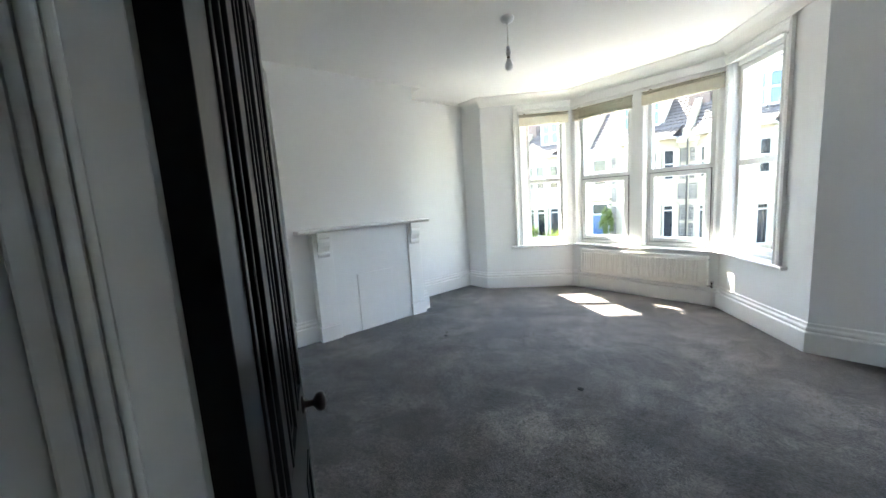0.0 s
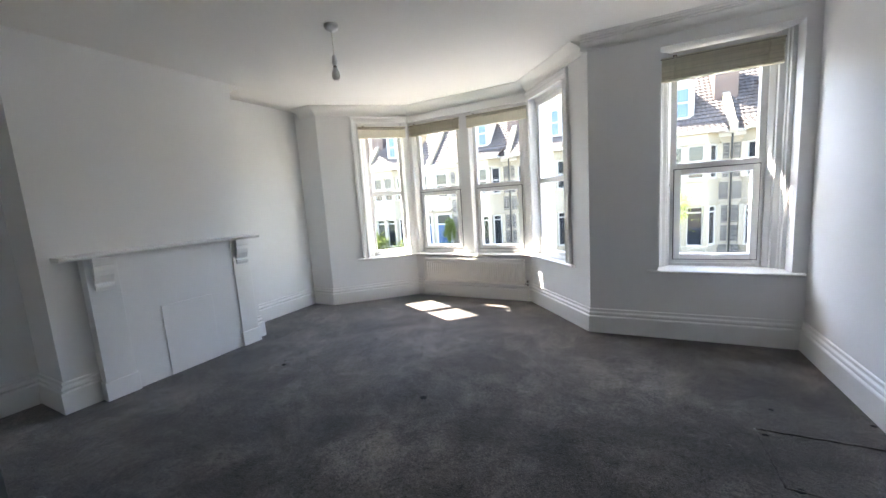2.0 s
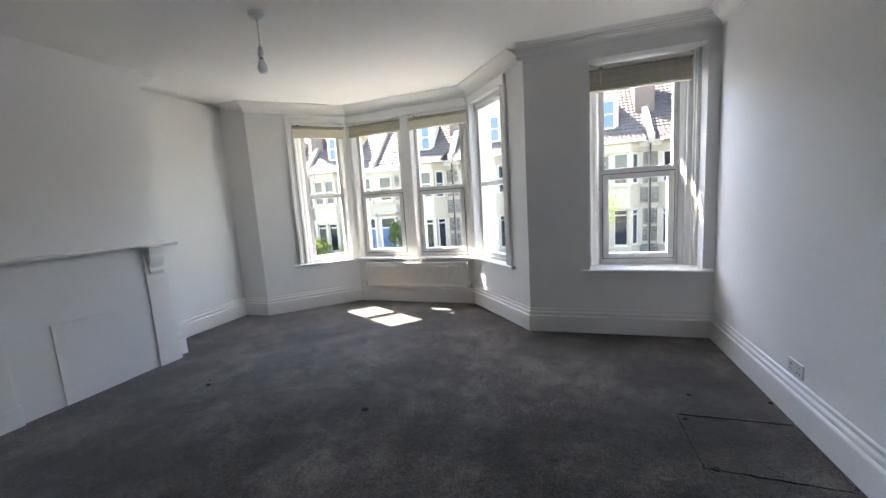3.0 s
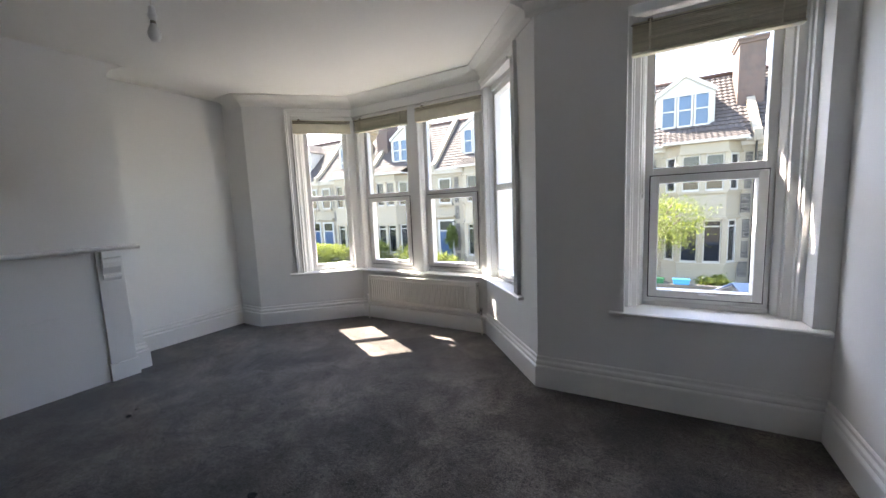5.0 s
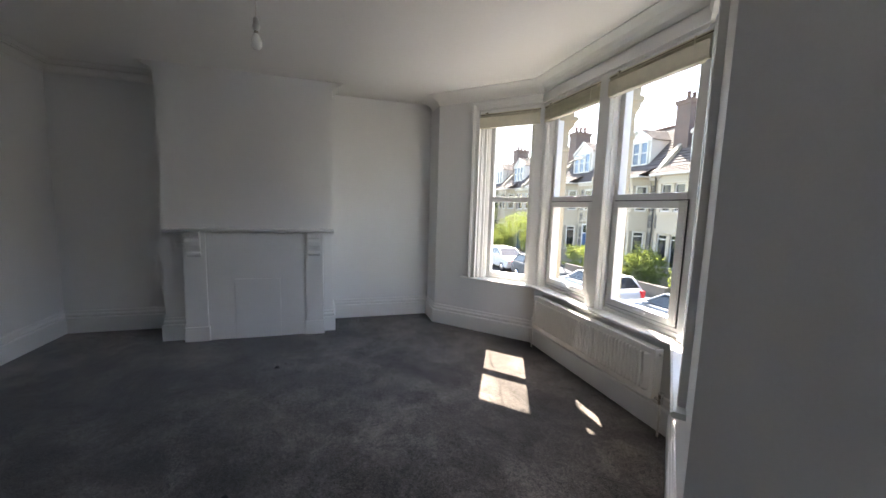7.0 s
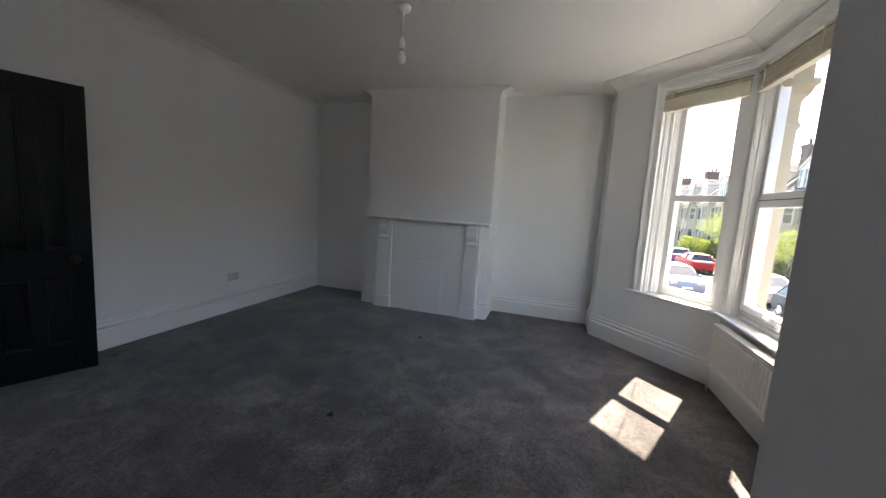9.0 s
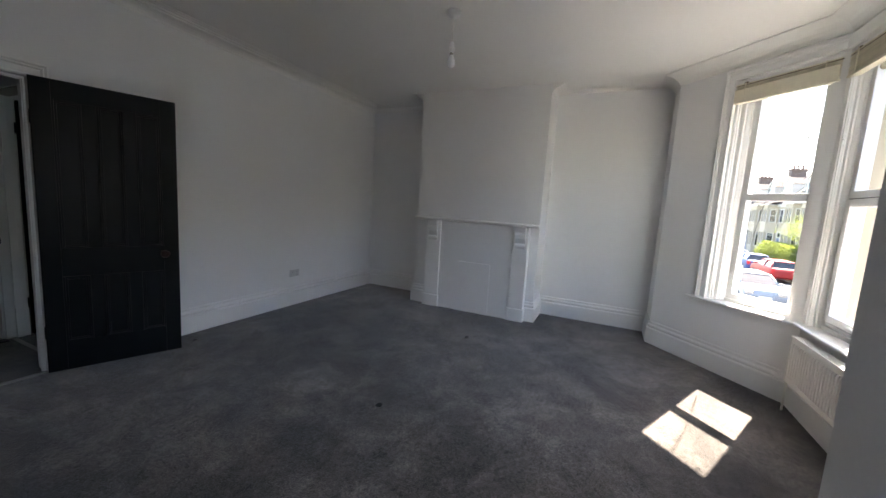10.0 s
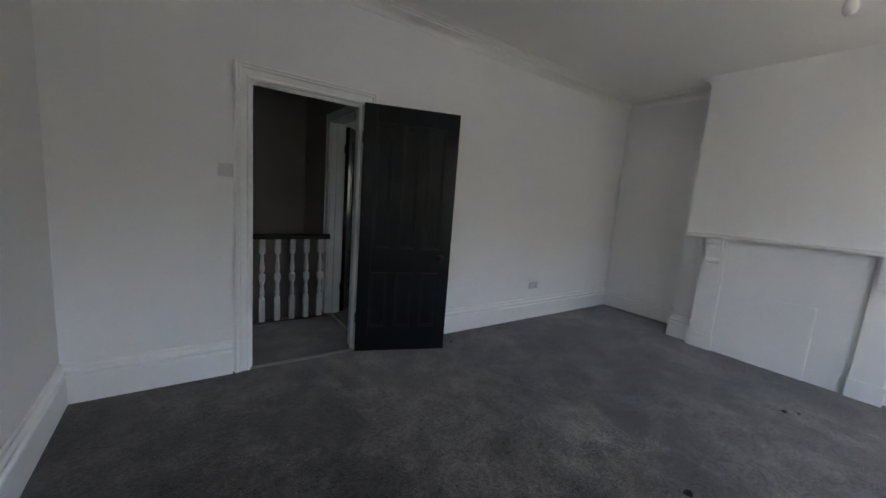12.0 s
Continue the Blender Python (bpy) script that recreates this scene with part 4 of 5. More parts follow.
# ---- outdoors: terrace ----
def ring_window(owner, cx, z0, z1, w, y, ang=0.0, bars=1, mat=None):
    """A sash window on a wall at y, turned by ang degrees about its upright axis."""
    m = Matrix.Translation((cx, y, 0)) @ pose(0, 0, 0, 0, 0, ang)
    fr = part("window", boxes((-w / 2, -w / 2 + 0.07, -0.05, 0.05, z0, z1), (w / 2 - 0.07, w / 2, -0.05, 0.05, z0, z1), (-w / 2 + 0.07, w / 2 - 0.07, -0.05, 0.05, z0, z0 + 0.08), (-w / 2 + 0.07, w / 2 - 0.07, -0.05, 0.05, z1 - 0.08, z1), (-w / 2 + 0.07, w / 2 - 0.07, -0.03, 0.05, z0 + (z1 - z0) * (0.52 if bars == 1 else 0.84) - 0.03, z0 + (z1 - z0) * (0.52 if bars == 1 else 0.84) + 0.03)), TRIMW, owner, "", m)
    part("pane", boxes((-w / 2 + 0.06, w / 2 - 0.06, 0.0, 0.02, z0 + 0.06, z1 - 0.06)), mat or DARKGLASS, fr)
    return fr


def pantiles(x0, x1, y0, z0, y1, z1, courses, pitch=0.24):
    """A tiled slope: overlapping courses of waved tiles."""
    cols = max(4, int((x1 - x0) / pitch * 4))
    nrm = Vector((0, -(z1 - z0), (y1 - y0))).normalized()
    verts, faces = [], []
    for c in range(courses):
        for e, lift in ((0, 0.036), (1.08, 0.0)):
            f = (c + e) / courses
            for i in range(cols + 1):
                x = x0 + (x1 - x0) * i / cols
                h = lift + 0.014 * math.sin(2 * math.pi * (i / 4.0))
                verts.append((x, y0 + (y1 - y0) * f + nrm.y * h, z0 + (z1 - z0) * f + nrm.z * h))
    for c in range(courses):
        a, b = (2 * c) * (cols + 1), (2 * c + 1) * (cols + 1)
        for i in range(cols):
            faces.append((a + i, a + i + 1, b + i + 1, b + i))
    # butts of the courses
    for c in range(courses):
        a = (2 * c) * (cols + 1)
        base = len(verts)
        for i in range(cols + 1):
            v = verts[a + i]
            verts.append((v[0], v[1] - nrm.y * 0.07, v[2] - nrm.z * 0.07))
        for i in range(cols):
            faces.append((a + i + 1, a + i, base + i, base + i + 1))
    me = bmesh.new()
    vs = [me.verts.new(v) for v in verts]
    for f in faces:
        me.faces.new([vs[i] for i in f])
    return me


def house(sgn, door_mat, label):
    """One terraced house, its shared door line at x = 0, reaching 5.0 m towards sgn."""
    h = thing("terraced_house", None, label, "house", "houses across the street")

    def bx(l0, l1, *rest):
        a, b = sgn * l0, sgn * l1
        return (min(a, b), max(a, b), *rest)

    YF, YB2, E = 22.2, 21.35, 3.60
    part("wall", boxes(bx(0, 5.0, YF, YF + 0.3, GZ - 0.3, E)), CREAM, h)
    part("back_wall", boxes(bx(0, 5.0, 28.2, 28.4, -2.9, E), bx(4.9, 5.0, YF + 0.3, 28.2, -2.9, E)), CREAM, h)
    for l0, l1 in ((4.60, 4.93), (1.32, 1.58)):
        for z0, z1 in ((-2.0, -1.36), (-1.22, -0.50), (-0.36, 0.40), (0.68, 1.44), (1.64, 2.32), (2.46, 3.12)):
            part("stone_panel", boxes(bx(l0, l1, YF - 0.03, YF, z0, z1)), STONE, h, "grey rubble stone panel")
    # canted bay over two storeys
    base = [(1.86, YF), (2.42, YB2), (4.02, YB2), (4.58, YF)]
    for z0, z1 in ((GZ - 0.3, -1.42), (0.51, 1.57), (3.17, E)):
        bm = bmesh.new()
        a = [bm.verts.new((sgn * l, y, z0)) for l, y in base]
        b = [bm.verts.new((sgn * l, y, z1)) for l, y in base]
        bm.faces.new(a)
        bm.faces.new(b)
        for i in range(4):
            bm.faces.new((a[i], a[(i + 1) % 4], b[(i + 1) % 4], b[i]))
        bmesh.ops.recalc_face_normals(bm, faces=bm.faces)
        part("bay_wall", bm, CREAM, h)
    for z0, z1 in ((-1.48, -1.36), (0.45, 0.57), (1.52, 1.62), (3.12, 3.22)):
        bm = bmesh.new()
        o = 0.07
        pts = [(1.86 - o, YF), (2.42 - o / 2, YB2 - o), (4.02 + o / 2, YB2 - o), (4.58 + o, YF)]
        a = [bm.verts.new((sgn * l, y, z0)) for l, y in pts]
        b = [bm.verts.new((sgn * l, y, z1)) for l, y in pts]
        bm.faces.new(a)
        bm.faces.new(b)
        for i in range(4):
            bm.faces.new((a[i], a[(i + 1) % 4], b[(i + 1) % 4], b[i]))
        bmesh.ops.recalc_face_normals(bm, faces=bm.faces)
        part("string_course", bm, CREAM, h)
    for z0, z1, bars in ((-1.36, 0.45, 2), (1.62, 3.12, 1)):
        for l in (2.42, 3.22, 4.02):
            part("mullion", boxes(bx(l - 0.10, l + 0.10, YB2 - 0.01, YB2 + 0.25, z0, z1)), CREAM, h)
        for l in (1.86, 4.58):
            part("mullion", boxes(bx(l - 0.10, l + 0.10, YF - 0.12, YF + 0.05, z0, z1)), CREAM, h)
        # no room is built: a black sheet paints its shade behind the panes
        part("room_shade_sheet", boxes(bx(1.92, 4.52, YF - 0.02, YF - 0.005, z0, z1)), PIPE_AND_SHADE, h, "flat black sheet standing in for the shade inside the bay")
        for l in (2.82, 3.62):
            ring_window(h, sgn * l, z0, z1, 0.66, YB2 + 0.12, 0, bars)
        for l, s in ((2.16, 1), (4.28, -1)):
            ring_window(h, sgn * l, z0, z1, 0.62, (YF + YB2) / 2 + 0.08, -s * sgn * 57.1, bars)
    # door, fanlight and the window over it
    part("door_surround", boxes(bx(0.12, 0.24, YF - 0.06, YF, GZ, 0.66), bx(1.10, 1.22, YF - 0.06, YF, GZ, 0.66), bx(0.24, 1.10, YF - 0.06, YF, 0.55, 0.66), bx(0.24, 1.10, YF - 0.04, YF, -0.06, 0.02)), TRIMW, h)
    dr = part("front_door", boxes(bx(0.24, 1.10, YF - 0.03, YF - 0.005, GZ + 0.08, -0.06)), door_mat, h, "painted front door")
    for l0, l1, z0, z1 in ((0.32, 0.62, -1.9, -1.2), (0.72, 1.02, -1.9, -1.2), (0.32, 0.62, -1.05, -0.2), (0.72, 1.02, -1.05, -0.2)):
        part("door_panel", boxes(bx(l0, l1, YF - 0.042, YF - 0.028, z0, z1), bevel=0.008), door_mat, dr)
    part("fanlight", boxes(bx(0.24, 1.10, YF - 0.02, YF - 0.005, 0.02, 0.55)), DARKGLASS, h)
    part("hood", boxes(bx(0.05, 1.3, YF - 0.22, YF, 0.78, 0.90), bevel=0.02), CREAM, h, "stone door hood")
    ring_window(h, sgn * 0.70, 1.62, 3.12, 0.85, YF - 0.04)
    part("window_sill", boxes(bx(0.2, 1.2, YF - 0.14, YF, 1.50, 1.62)), CREAM, h)
    part("gutter", boxes(bx(0, 1.80, YF - 0.22, YF - 0.08, E - 0.04, E + 0.08), bx(4.64, 5.0, YF - 0.22, YF - 0.08, E - 0.04, E + 0.08), bx(1.80, 4.64, YB2 - 0.16, YB2 - 0.02, E - 0.04, E + 0.08), bevel=0.02), TRIMW, h)
    part("eaves_board", boxes(bx(0, 5.0, YF - 0.09, YF, E - 0.2, E + 0.02), bx(1.8, 4.64, YB2 - 0.03, YF, E - 0.02, E + 0.05)), TRIMW, h)
    if sgn > 0:
        part("drainpipe", tube([(5.0, YF - 0.14, E + 0.1), (5.0, YF - 0.12, 3.3), (5.0, YF - 0.12, GZ)], 0.036), PIPE_AND_SHADE, h)
    # roof, dormer, parapet and chimney
    RY, RZT = 25.4, 7.05
    a, b = sorted((0.0, sgn * 5.0))
    part("roof", pantiles(a, b, YF - 0.18, E + 0.06, RY, RZT, 19, 0.20), TILE, h, "brown clay pantile roof")
    part("back_roof", boxes((a, b, 0, 0.06, 0, 4.6)), TILE, h, "", Matrix.Translation((0, RY, RZT - 0.05)) @ pose(0, 0, 0, 224, 0, 0))
    part("bay_roof", pantiles(*sorted((sgn * 1.78, sgn * 4.66)), YB2 - 0.15, E + 0.05, YF + 0.35, E + 0.62, 6, 0.20), TILE, h)
    part("ridge", tube([(a, RY, RZT + 0.04), (b, RY, RZT + 0.04)], 0.11, 8), RIDGE, h)
    d = bmesh.new()
    D0, D1, DR, DY = 1.52, 3.70, 2.61, 22.90
    gable = [(D0, 4.34), (D1, 4.34), (D1, 6.00), (DR, 6.72), (D0, 6.00)]
    f0 = [d.verts.new((sgn * l, DY, z)) for l, z in gable]
    f1 = [d.verts.new((sgn * l, DY + 2.3, z)) for l, z in gable]
    d.faces.new(f0)
    for i in range(5):
        d.faces.new((f0[i], f0[(i + 1) % 5], f1[(i + 1) % 5], f1[i]))
    bmesh.ops.recalc_face_normals(d, faces=d.faces)
    dm = part("dormer", d, TRIMW, h, "white gabled dormer")
    for l in (2.00, 2.62, 3.24):
        ring_window(dm, sgn * l, 4.48, 5.90, 0.58, DY - 0.04, 0.0, 1, SKY_PAINTED_GLASS)
    for l0, l1 in ((D0 - 0.05, DR), (D1 + 0.05, DR)):
        part("dormer_roof", pantile_slope(sgn * l0, sgn * l1, DY - 0.08, DY + 2.3), TILE, dm)
        bm = bmesh.new()
        pts = [(l0, 5.84), (l0, 6.02), (l1, 6.82), (l1, 6.62)]
        q0 = [bm.verts.new((sgn * l, DY - 0.09, z)) for l, z in pts]
        q1 = [bm.verts.new((sgn * l, DY - 0.01, z)) for l, z in pts]
        bm.faces.new(q0)
        bm.faces.new(q1)
        for i in range(4):
            bm.faces.new((q0[i], q0[(i + 1) % 4], q1[(i + 1) % 4], q1[i]))
        bmesh.ops.recalc_face_normals(bm, faces=bm.faces)
        part("barge_board", bm, TRIMW, dm)
    pts = [(YF - 0.35, E - 0.1), (YF - 0.35, E + 0.35), (YF - 0.1, E + 0.42), (RY, RZT + 0.36), (RY, RZT)]
    for l0, l1 in ((4.86, 5.0), (0.0, 0.14)):
        cope = bmesh.new()
        q0 = [cope.verts.new((sgn * l0, y, z)) for y, z in pts]
        q1 = [cope.verts.new((sgn * l1, y, z)) for y, z in pts]
        cope.faces.new(q0)
        cope.faces.new(q1)
        for i in range(5):
            cope.faces.new((q0[i], q0[(i + 1) % 5], q1[(i + 1) % 5], q1[i]))
        bmesh.ops.recalc_face_normals(cope, faces=cope.faces)
        part("parapet", cope, CREAM, h, "raking stone parapet")
    if sgn > 0:
        ch = part("chimney", boxes((4.55, 5.45, 23.6, 25.0, 4.6, 8.00), (4.50, 5.50, 23.55, 25.05, 7.76, 7.90), (4.46, 5.54, 23.51, 25.09, 7.90, 8.00)), BRICK, h, "red brick chimney stack")
        for y in (23.9, 24.3, 24.7):
            part("chimney_pot", lathe([(0.13, 8.0), (0.11, 8.1), (0.10, 8.4), (0.125, 8.42), (0.125, 8.48), (0.09, 8.49)], 12, "z", (5.0, y, 0)), RIDGE, ch)
    return h


def pantile_slope(xe, xr, y0, y1):
    """One cheek of a dormer's little roof, with its courses as ribs."""
    bm = bmesh.new()
    n = 7
    ze, zr = 5.98, 6.78
    for k in range(n):
        f0, f1 = k / n, (k + 1.1) / n
        pts = [(xe + (xr - xe) * f0, ze + (zr - ze) * f0 + 0.06), (xe + (xr - xe) * f1, ze + (zr - ze) * f1 + 0.01)]
        a = [bm.verts.new((x, y0, z)) for x, z in pts]
        b = [bm.verts.new((x, y1, z)) for x, z in pts]
        c = [bm.verts.new((pts[0][0], y, pts[0][1] - 0.07)) for y in (y0, y1)]
        bm.faces.new((a[0], a[1], b[1], b[0]))
        bm.faces.new((c[0], a[0], b[0], c[1]))
    return bm


H_A = house(1, DOORPINK, "cream terraced house with magenta door and white dormer")
H_B = house(-1, DOORBLUE, "cream terraced house with blue door and white dormer")
H_A2 = house(1, DOORBLUE, "cream terraced house with blue door and white dormer")
PARTY = -0.42
H_A.matrix_world = Matrix.Translation((PARTY, 0, 0))
H_B.matrix_world = Matrix.Translation((PARTY, 0, 0))
H_A2.matrix_world = Matrix.Translation((PARTY - 10.0, 0, 0))
for k in (1, 2, -1, -2, -3, -4, -5, -6, -7):
    m = Matrix.Translation((PARTY + 10.0 * k, 0, 0))
    copy_thing(H_B, m)
    if k != -1:
        copy_thing(H_A2, m)

# garden walls
for k in range(-14, 5):
    x0 = PARTY + 5.0 * k
    gate = 0.2 if k % 2 == 0 else 3.9
    spans = ((x0 + 1.35, x0 + 4.95),) if k % 2 == 0 else ((x0 + 0.05, x0 + 3.85),)
    for a, b in spans:
        ob = part("garden_wall", boxes((a, b, 19.12, 19.34, PZ - 0.02, PZ + 0.52), (a - 0.03, b + 0.03, 19.09, 19.37, PZ + 0.52, PZ + 0.60), bevel=0.01), WALLSTONE, None)
        tagged(ob, "low stone front garden wall with coping", "garden wall", "front garden walls")


# ---- outdoors: plants ----
def leaves(count, spread, size, seed, shape="ball"):
    rng = random.Random(seed)
    verts, faces = [], []
    clumps = []
    for _ in range(max(8, count // 50)):
        while True:
            p = Vector((rng.uniform(-1, 1), rng.uniform(-1, 1), rng.uniform(-1, 1)))
            if shape == "box" or p.length < 1:
                break
        clumps.append((p, rng.uniform(0.07, 0.26)))
    for _ in range(count):
        c, r = rng.choice(clumps)
        p = c + Vector((rng.gauss(0, r), rng.gauss(0, r), rng.gauss(0, r * 0.7)))
        if shape == "box":
            p = Vector([max(-1.06, min(1.06, v)) for v in p])
        p = Vector((p.x * spread[0], p.y * spread[1], p.z * spread[2]))
        e = Euler((rng.uniform(0, 6.3), rng.uniform(0, 6.3), rng.uniform(0, 6.3))).to_matrix()
        s = size * rng.uniform(0.6, 1.3)
        k = len(verts)
        for q in ((-s, 0, 0), (0, -s * 0.5, 0.1 * s), (s, 0, 0), (0, s * 0.5, 0.1 * s)):
            verts.append(p + e @ Vector(q))
        faces.append((k, k + 1, k + 2, k + 3))
    bm = bmesh.new()
    vs = [bm.verts.new(v) for v in verts]
    for f in faces:
        bm.faces.new([vs[i] for i in f])
    return bm


def tree(x, y, z, height, spread, seed, label, mat=None):
    t = thing("street_tree", Matrix.Translation((x, y, z)), label, "tree")
    rng = random.Random(seed)
    th = height * 0.33
    bm = lathe([(0.11, -0.1), (0.08, 0.1), (0.065, th * 0.6), (0.055, th)], 10)
    part("trunk", bm, BARK, t)
    for i in range(7):
        a = i * 2.4 + rng.uniform(-0.3, 0.3)
        r = spread * rng.uniform(0.45, 0.8)
        top = (r * math.cos(a), r * math.sin(a), height * rng.uniform(0.62, 0.95))
        part("limb", tube([(0, 0, th * 0.9), (top[0] * 0.4, top[1] * 0.4, th + (top[2] - th) * 0.55), top], 0.025, 6), BARK, t)
    part("crown", leaves(7600, (spread * 1.02, spread, height * 0.30), 0.046, seed), mat or LEAF, t, "", Matrix.Translation((0, 0, height * 0.70)))
    return t


def bush(name, x, y, z, sx, sy, sz, seed, label, category, mat, shape="ball"):
    b = part(name, leaves(int(4200 * max(1, sx)), (sx, sy, sz), 0.06, seed, shape), mat, None, "", Matrix.Translation((x, y, z + sz * 0.95)))
    return tagged(b, label, category)


tree(0.86, 19.80, GZ, 3.9, 1.75, 3, "young garden tree with fresh green leaves")
tree(-36.0, 19.9, GZ, 4.8, 2.2, 5, "leafy green tree in a front garden")
tree(-27.0, 20.2, GZ, 3.6, 1.8, 8, "leafy green tree in a front garden")
wrap = thing("knitted_trunk_wrap", Matrix.Translation((0.86, 19.80, GZ)), "bright red and yellow knitted wrap round the tree trunk", "trunk wrap")
part("upper_band", lathe([(0.085, 0.50), (0.085, 1.05)], 14), PINKWRAP, wrap)
part("lower_band", lathe([(0.09, 0.22), (0.09, 0.50)], 14), YELLOWWRAP, wrap)
bush("hedge", -17.9, 19.9, GZ, 1.9, 0.45, 0.80, 11, "clipped light green garden hedge", "hedge", LEAF, "box")
bush("shrub", -13.9, 20.1, GZ, 1.2, 0.8, 1.10, 13, "dense green garden shrub", "shrub", LEAF2)
bush("shrub", -11.0, 19.9, GZ, 1.0, 0.6, 0.80, 12, "rounded green garden shrub beside the path", "shrub", LEAF2)
bush("shrub", -8.5, 19.8, GZ, 0.9, 0.5, 0.64, 14, "rounded yellow-green garden shrub", "shrub", LEAF)
bush("shrub", -24.3, 20.0, GZ, 1.9, 0.9, 1.55, 15, "large yellow-green garden shrub", "shrub", LEAF)
bush("shrub", -4.6, 20.0, GZ, 0.7, 0.5, 0.6, 19, "small green garden shrub", "shrub", LEAF2)
bush("shrub", -31.0, 20.0, GZ, 2.2, 0.9, 1.2, 16, "large green garden shrub", "shrub", LEAF2)
bush("hedge", -44.0, 20.0, GZ, 4.0, 0.6, 1.0, 17, "long green garden hedge", "hedge", LEAF2, "box")
bush("shrub", 3.2, 20.1, GZ, 0.5, 0.4, 0.35, 18, "low yellow-green plant by the garden wall", "plant", LEAF)
basket = thing("hanging_basket", Matrix.Translation((-9.1, 21.6, 0.0)), "leafy hanging basket beside the blue front door", "hanging basket")
part("foliage", leaves(1600, (0.36, 0.3, 0.75), 0.06, 21), LEAF2, basket, "", Matrix.Translation((0, 0, -0.35)))
part("bracket", tube([(0, 0.62, 0.55), (0, 0.0, 0.55), (0, 0.0, 0.2)], 0.02), PIPE_AND_SHADE, basket)
for x, mat, lab in ((1.22, GREENBOX, "green plastic recycling box on the garden wall"), (2.05, BLUEBOX, "blue recycling bag lying on the garden wall")):
    r = thing("recycling_box", Matrix.Translation((x, 19.23, PZ + 0.60)), lab, "recycling box")
    part("tub", boxes((-0.26, 0.26, -0.10, 0.12, 0.0, 0.17), bevel=0.03), mat, r)
    part("rim", boxes((-0.29, 0.29, -0.13, 0.15, 0.16, 0.21), bevel=0.02), mat, r)


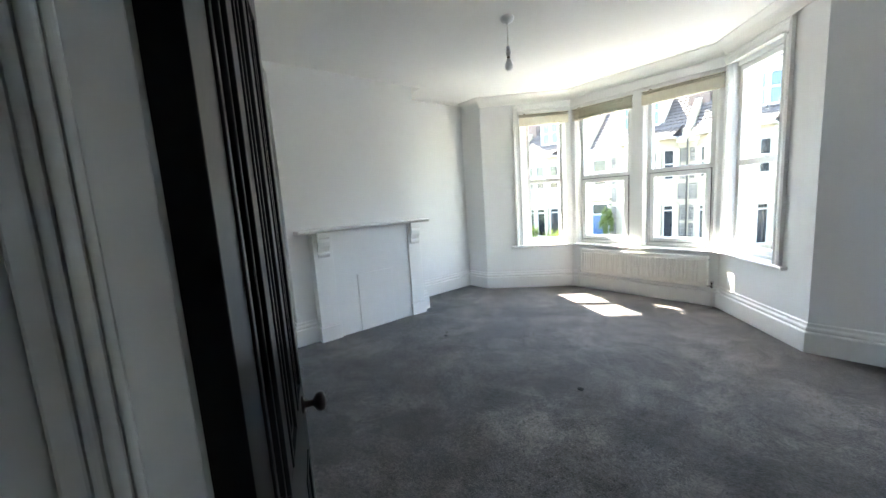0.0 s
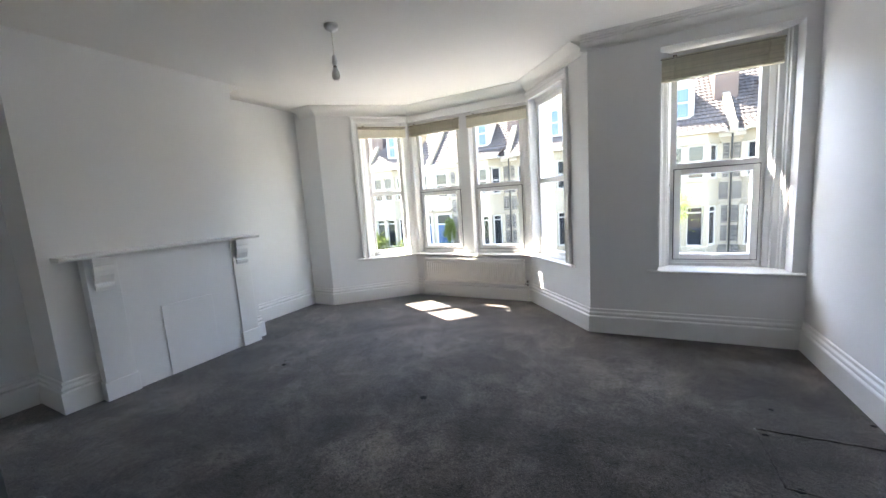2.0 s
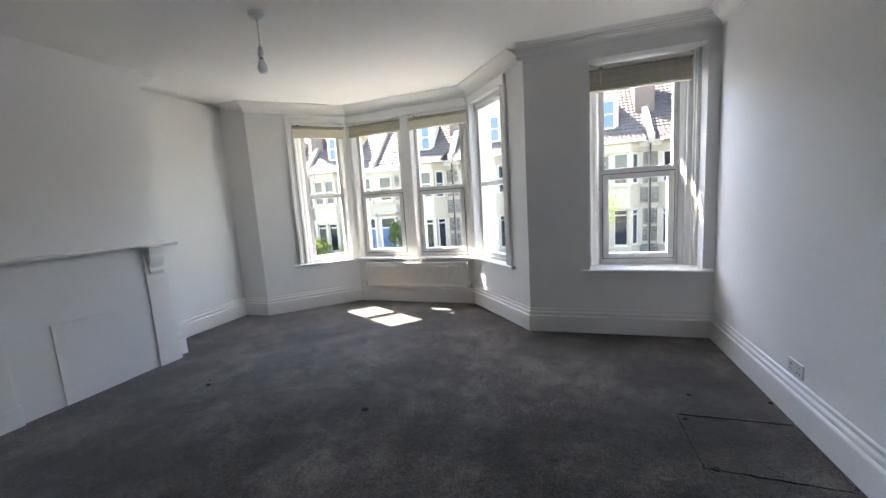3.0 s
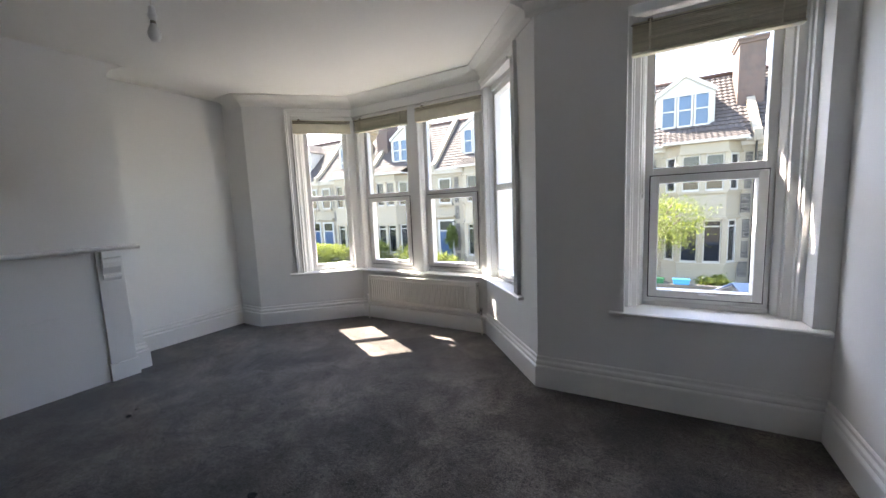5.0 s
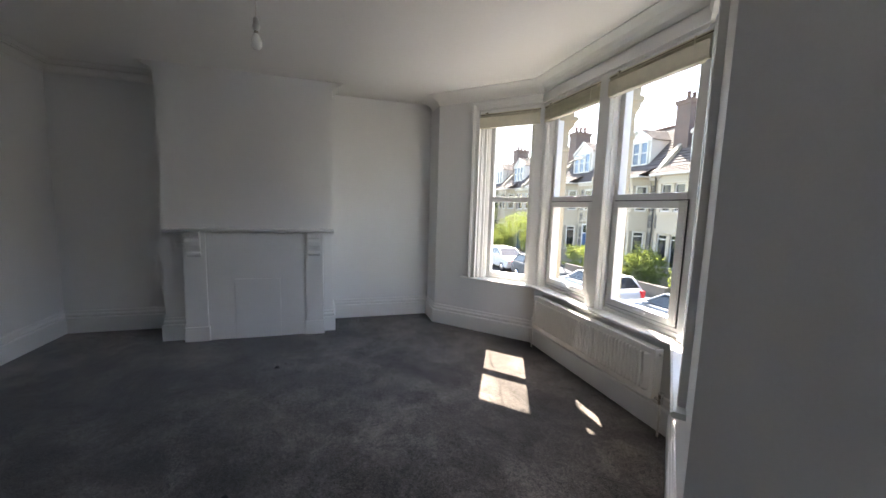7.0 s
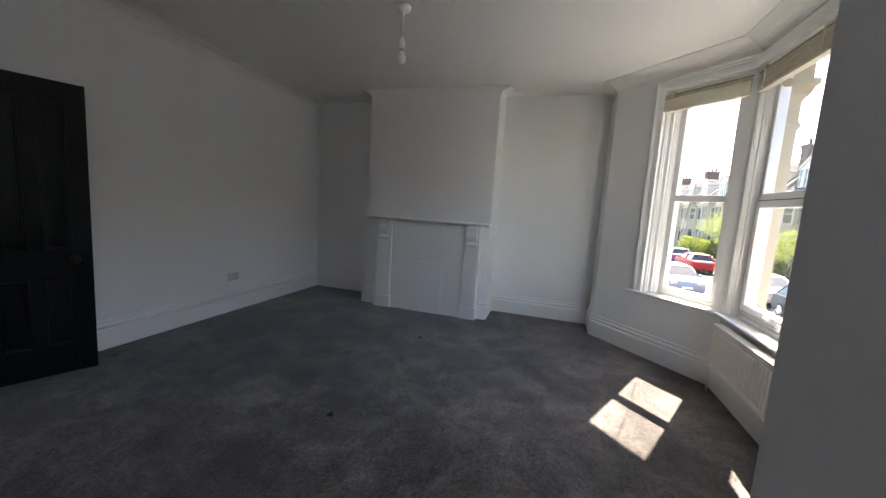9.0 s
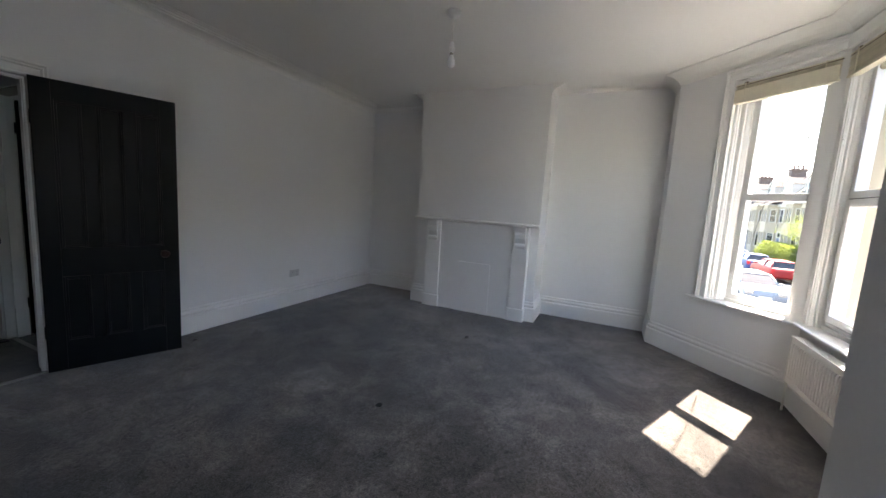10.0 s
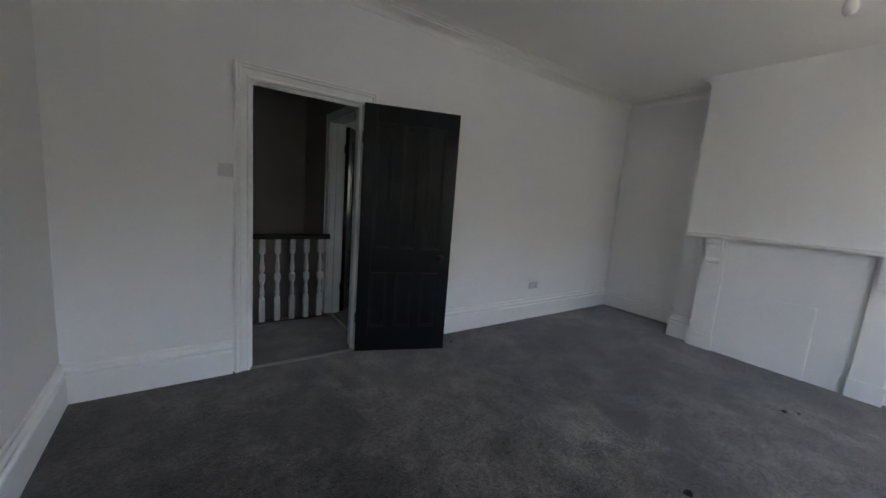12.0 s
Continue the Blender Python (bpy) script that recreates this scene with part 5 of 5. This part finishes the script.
# ---- outdoors: parked cars ----
def car(x, y, color, label, turn=0.0, tall=1.0):
    """A small parked hatchback; its length runs along the street."""
    paint = material("car_paint", color, 0.5, spread=0.04, grain=3, bump=0.0, coat=0.0, specular=0.3)
    c = thing("parked_car", Matrix.Translation((x, y, RZ)) @ pose(0, 0, 0, 0, 0, turn), label, "car", "cars parked in the street")
    side = [(-2.0, 0.35), (-2.05, 0.62), (-1.92, 0.86), (-1.0, 1.0), (1.85, 1.02), (2.02, 0.85), (2.05, 0.4), (1.9, 0.28), (-1.85, 0.28)]
    bm = prism(side, -0.85, 0.85)
    bmesh.ops.bevel(bm, geom=list(bm.edges), offset=0.09, segments=3, affect="EDGES", profile=0.6)
    for f in bm.faces:
        f.smooth = True
    part("body", bm, paint, c)

    def cabin(k, w0, w1, zt):
        b = bmesh.new()
        lo = [(-1.08 - k, -w0), (1.86 + k, -w0), (1.86 + k, w0), (-1.08 - k, w0)]
        hi = [(-0.35 - k, -w1), (1.50 + k, -w1), (1.50 + k, w1), (-0.35 - k, w1)]
        a = [b.verts.new((p[0], p[1], 0.98)) for p in lo]
        d = [b.verts.new((p[0], p[1], zt)) for p in hi]
        b.faces.new(a)
        b.faces.new(d)
        for i in range(4):
            b.faces.new((a[i], a[(i + 1) % 4], d[(i + 1) % 4], d[i]))
        bmesh.ops.recalc_face_normals(b, faces=b.faces)
        bmesh.ops.bevel(b, geom=list(b.edges), offset=0.06, segments=2, affect="EDGES")
        return b

    part("glasshouse", cabin(0.0, 0.79, 0.62, 1.42 * tall), DARKGLASS, c, "dark car windows")
    part("car_roof", boxes((-0.38, 1.52, -0.62, 0.62, 1.40 * tall, 1.46 * tall), bevel=0.025), paint, c)
    for s in (-1, 1):
        for p, q in (((-1.05, 0.77, 0.99), (-0.33, 0.60, 1.43 * tall)), ((0.55, 0.79, 0.99), (0.55, 0.63, 1.43 * tall)), ((1.84, 0.77, 0.99), (1.48, 0.60, 1.43 * tall))):
            part("pillar", tube([(p[0], s * p[1], p[2]), (q[0], s * q[1], q[2])], 0.045, 6), paint, c)
        part("headlight", boxes((-2.06, -1.90, min(s * 0.45, s * 0.78), max(s * 0.45, s * 0.78), 0.64, 0.80), bevel=0.03), CHROME, c)
        part("tail_light", boxes((1.92, 2.05, min(s * 0.6, s * 0.82), max(s * 0.6, s * 0.82), 0.66, 0.95), bevel=0.03), PINKWRAP, c)
        part("mirror", boxes((-0.88, -0.72, min(s * 0.84, s * 1.0), max(s * 0.84, s * 1.0), 0.98, 1.10), bevel=0.03), paint, c)
        for wx in (-1.28, 1.27):
            w = part("wheel", lathe([(0.19, -0.09), (0.29, -0.10), (0.31, -0.07), (0.31, 0.07), (0.29, 0.10), (0.19, 0.09)], 22, "y", (wx, s * 0.78, 0.31)), RUBBER, c)
            part("rim", lathe([(0.19, -0.102), (0.19, 0.102), (0.06, 0.106)], 16, "y", (wx, s * 0.78, 0.31)), CHROME, w)
    part("number_plate", boxes((-2.075, -2.055, -0.25, 0.25, 0.45, 0.56)), PLASTIC, c)
    return c


for x, y, col, lab in (
    (3.5, 15.7, (0.010, 0.025, 0.06), "dark blue hatchback parked across the road"),
    (-7.7, 15.7, (0.13, 0.15, 0.18), "blue-grey hatchback parked across the road"),
    (-12.4, 15.9, (0.34, 0.35, 0.36), "silver hatchback parked across the road"),
    (-17.1, 16.0, (0.05, 0.055, 0.06), "dark grey hatchback parked across the road"),
    (-21.9, 16.1, (0.42, 0.42, 0.42), "white hatchback parked across the road"),
    (-33.0, 16.4, (0.26, 0.015, 0.015), "red hatchback parked across the road"),
    (-38.0, 16.4, (0.015, 0.05, 0.16), "blue hatchback parked across the road"),
    (-43.2, 16.4, (0.45, 0.45, 0.45), "white hatchback parked across the road"),
    (-22.6, 12.2, (0.25, 0.26, 0.28), "silver hatchback parked on the near side of the road"),
):
    car(x, y, col, lab, 180.0 if x in (-21.9, -22.6, -17.1) else 0.0)

lamp_post = thing("street_lamp", Matrix.Translation((-17.5, 17.5, PZ)), "grey street lamp on a tall curved post", "street lamp")
part("post", tube([(0, 0, 0), (0, 0, 5.6), (0.05, 0, 6.3), (0.35, 0, 6.75), (1.1, 0, 6.9)], 0.06, 10), WALLSTONE, lamp_post)
part("lantern", boxes((1.0, 1.65, -0.12, 0.12, 6.84, 6.98), bevel=0.04), TRIMW, lamp_post, "pale lamp head")
part("post_base", lathe([(0.11, 0.0), (0.11, 1.1), (0.06, 1.2)], 12), WALLSTONE, lamp_post)
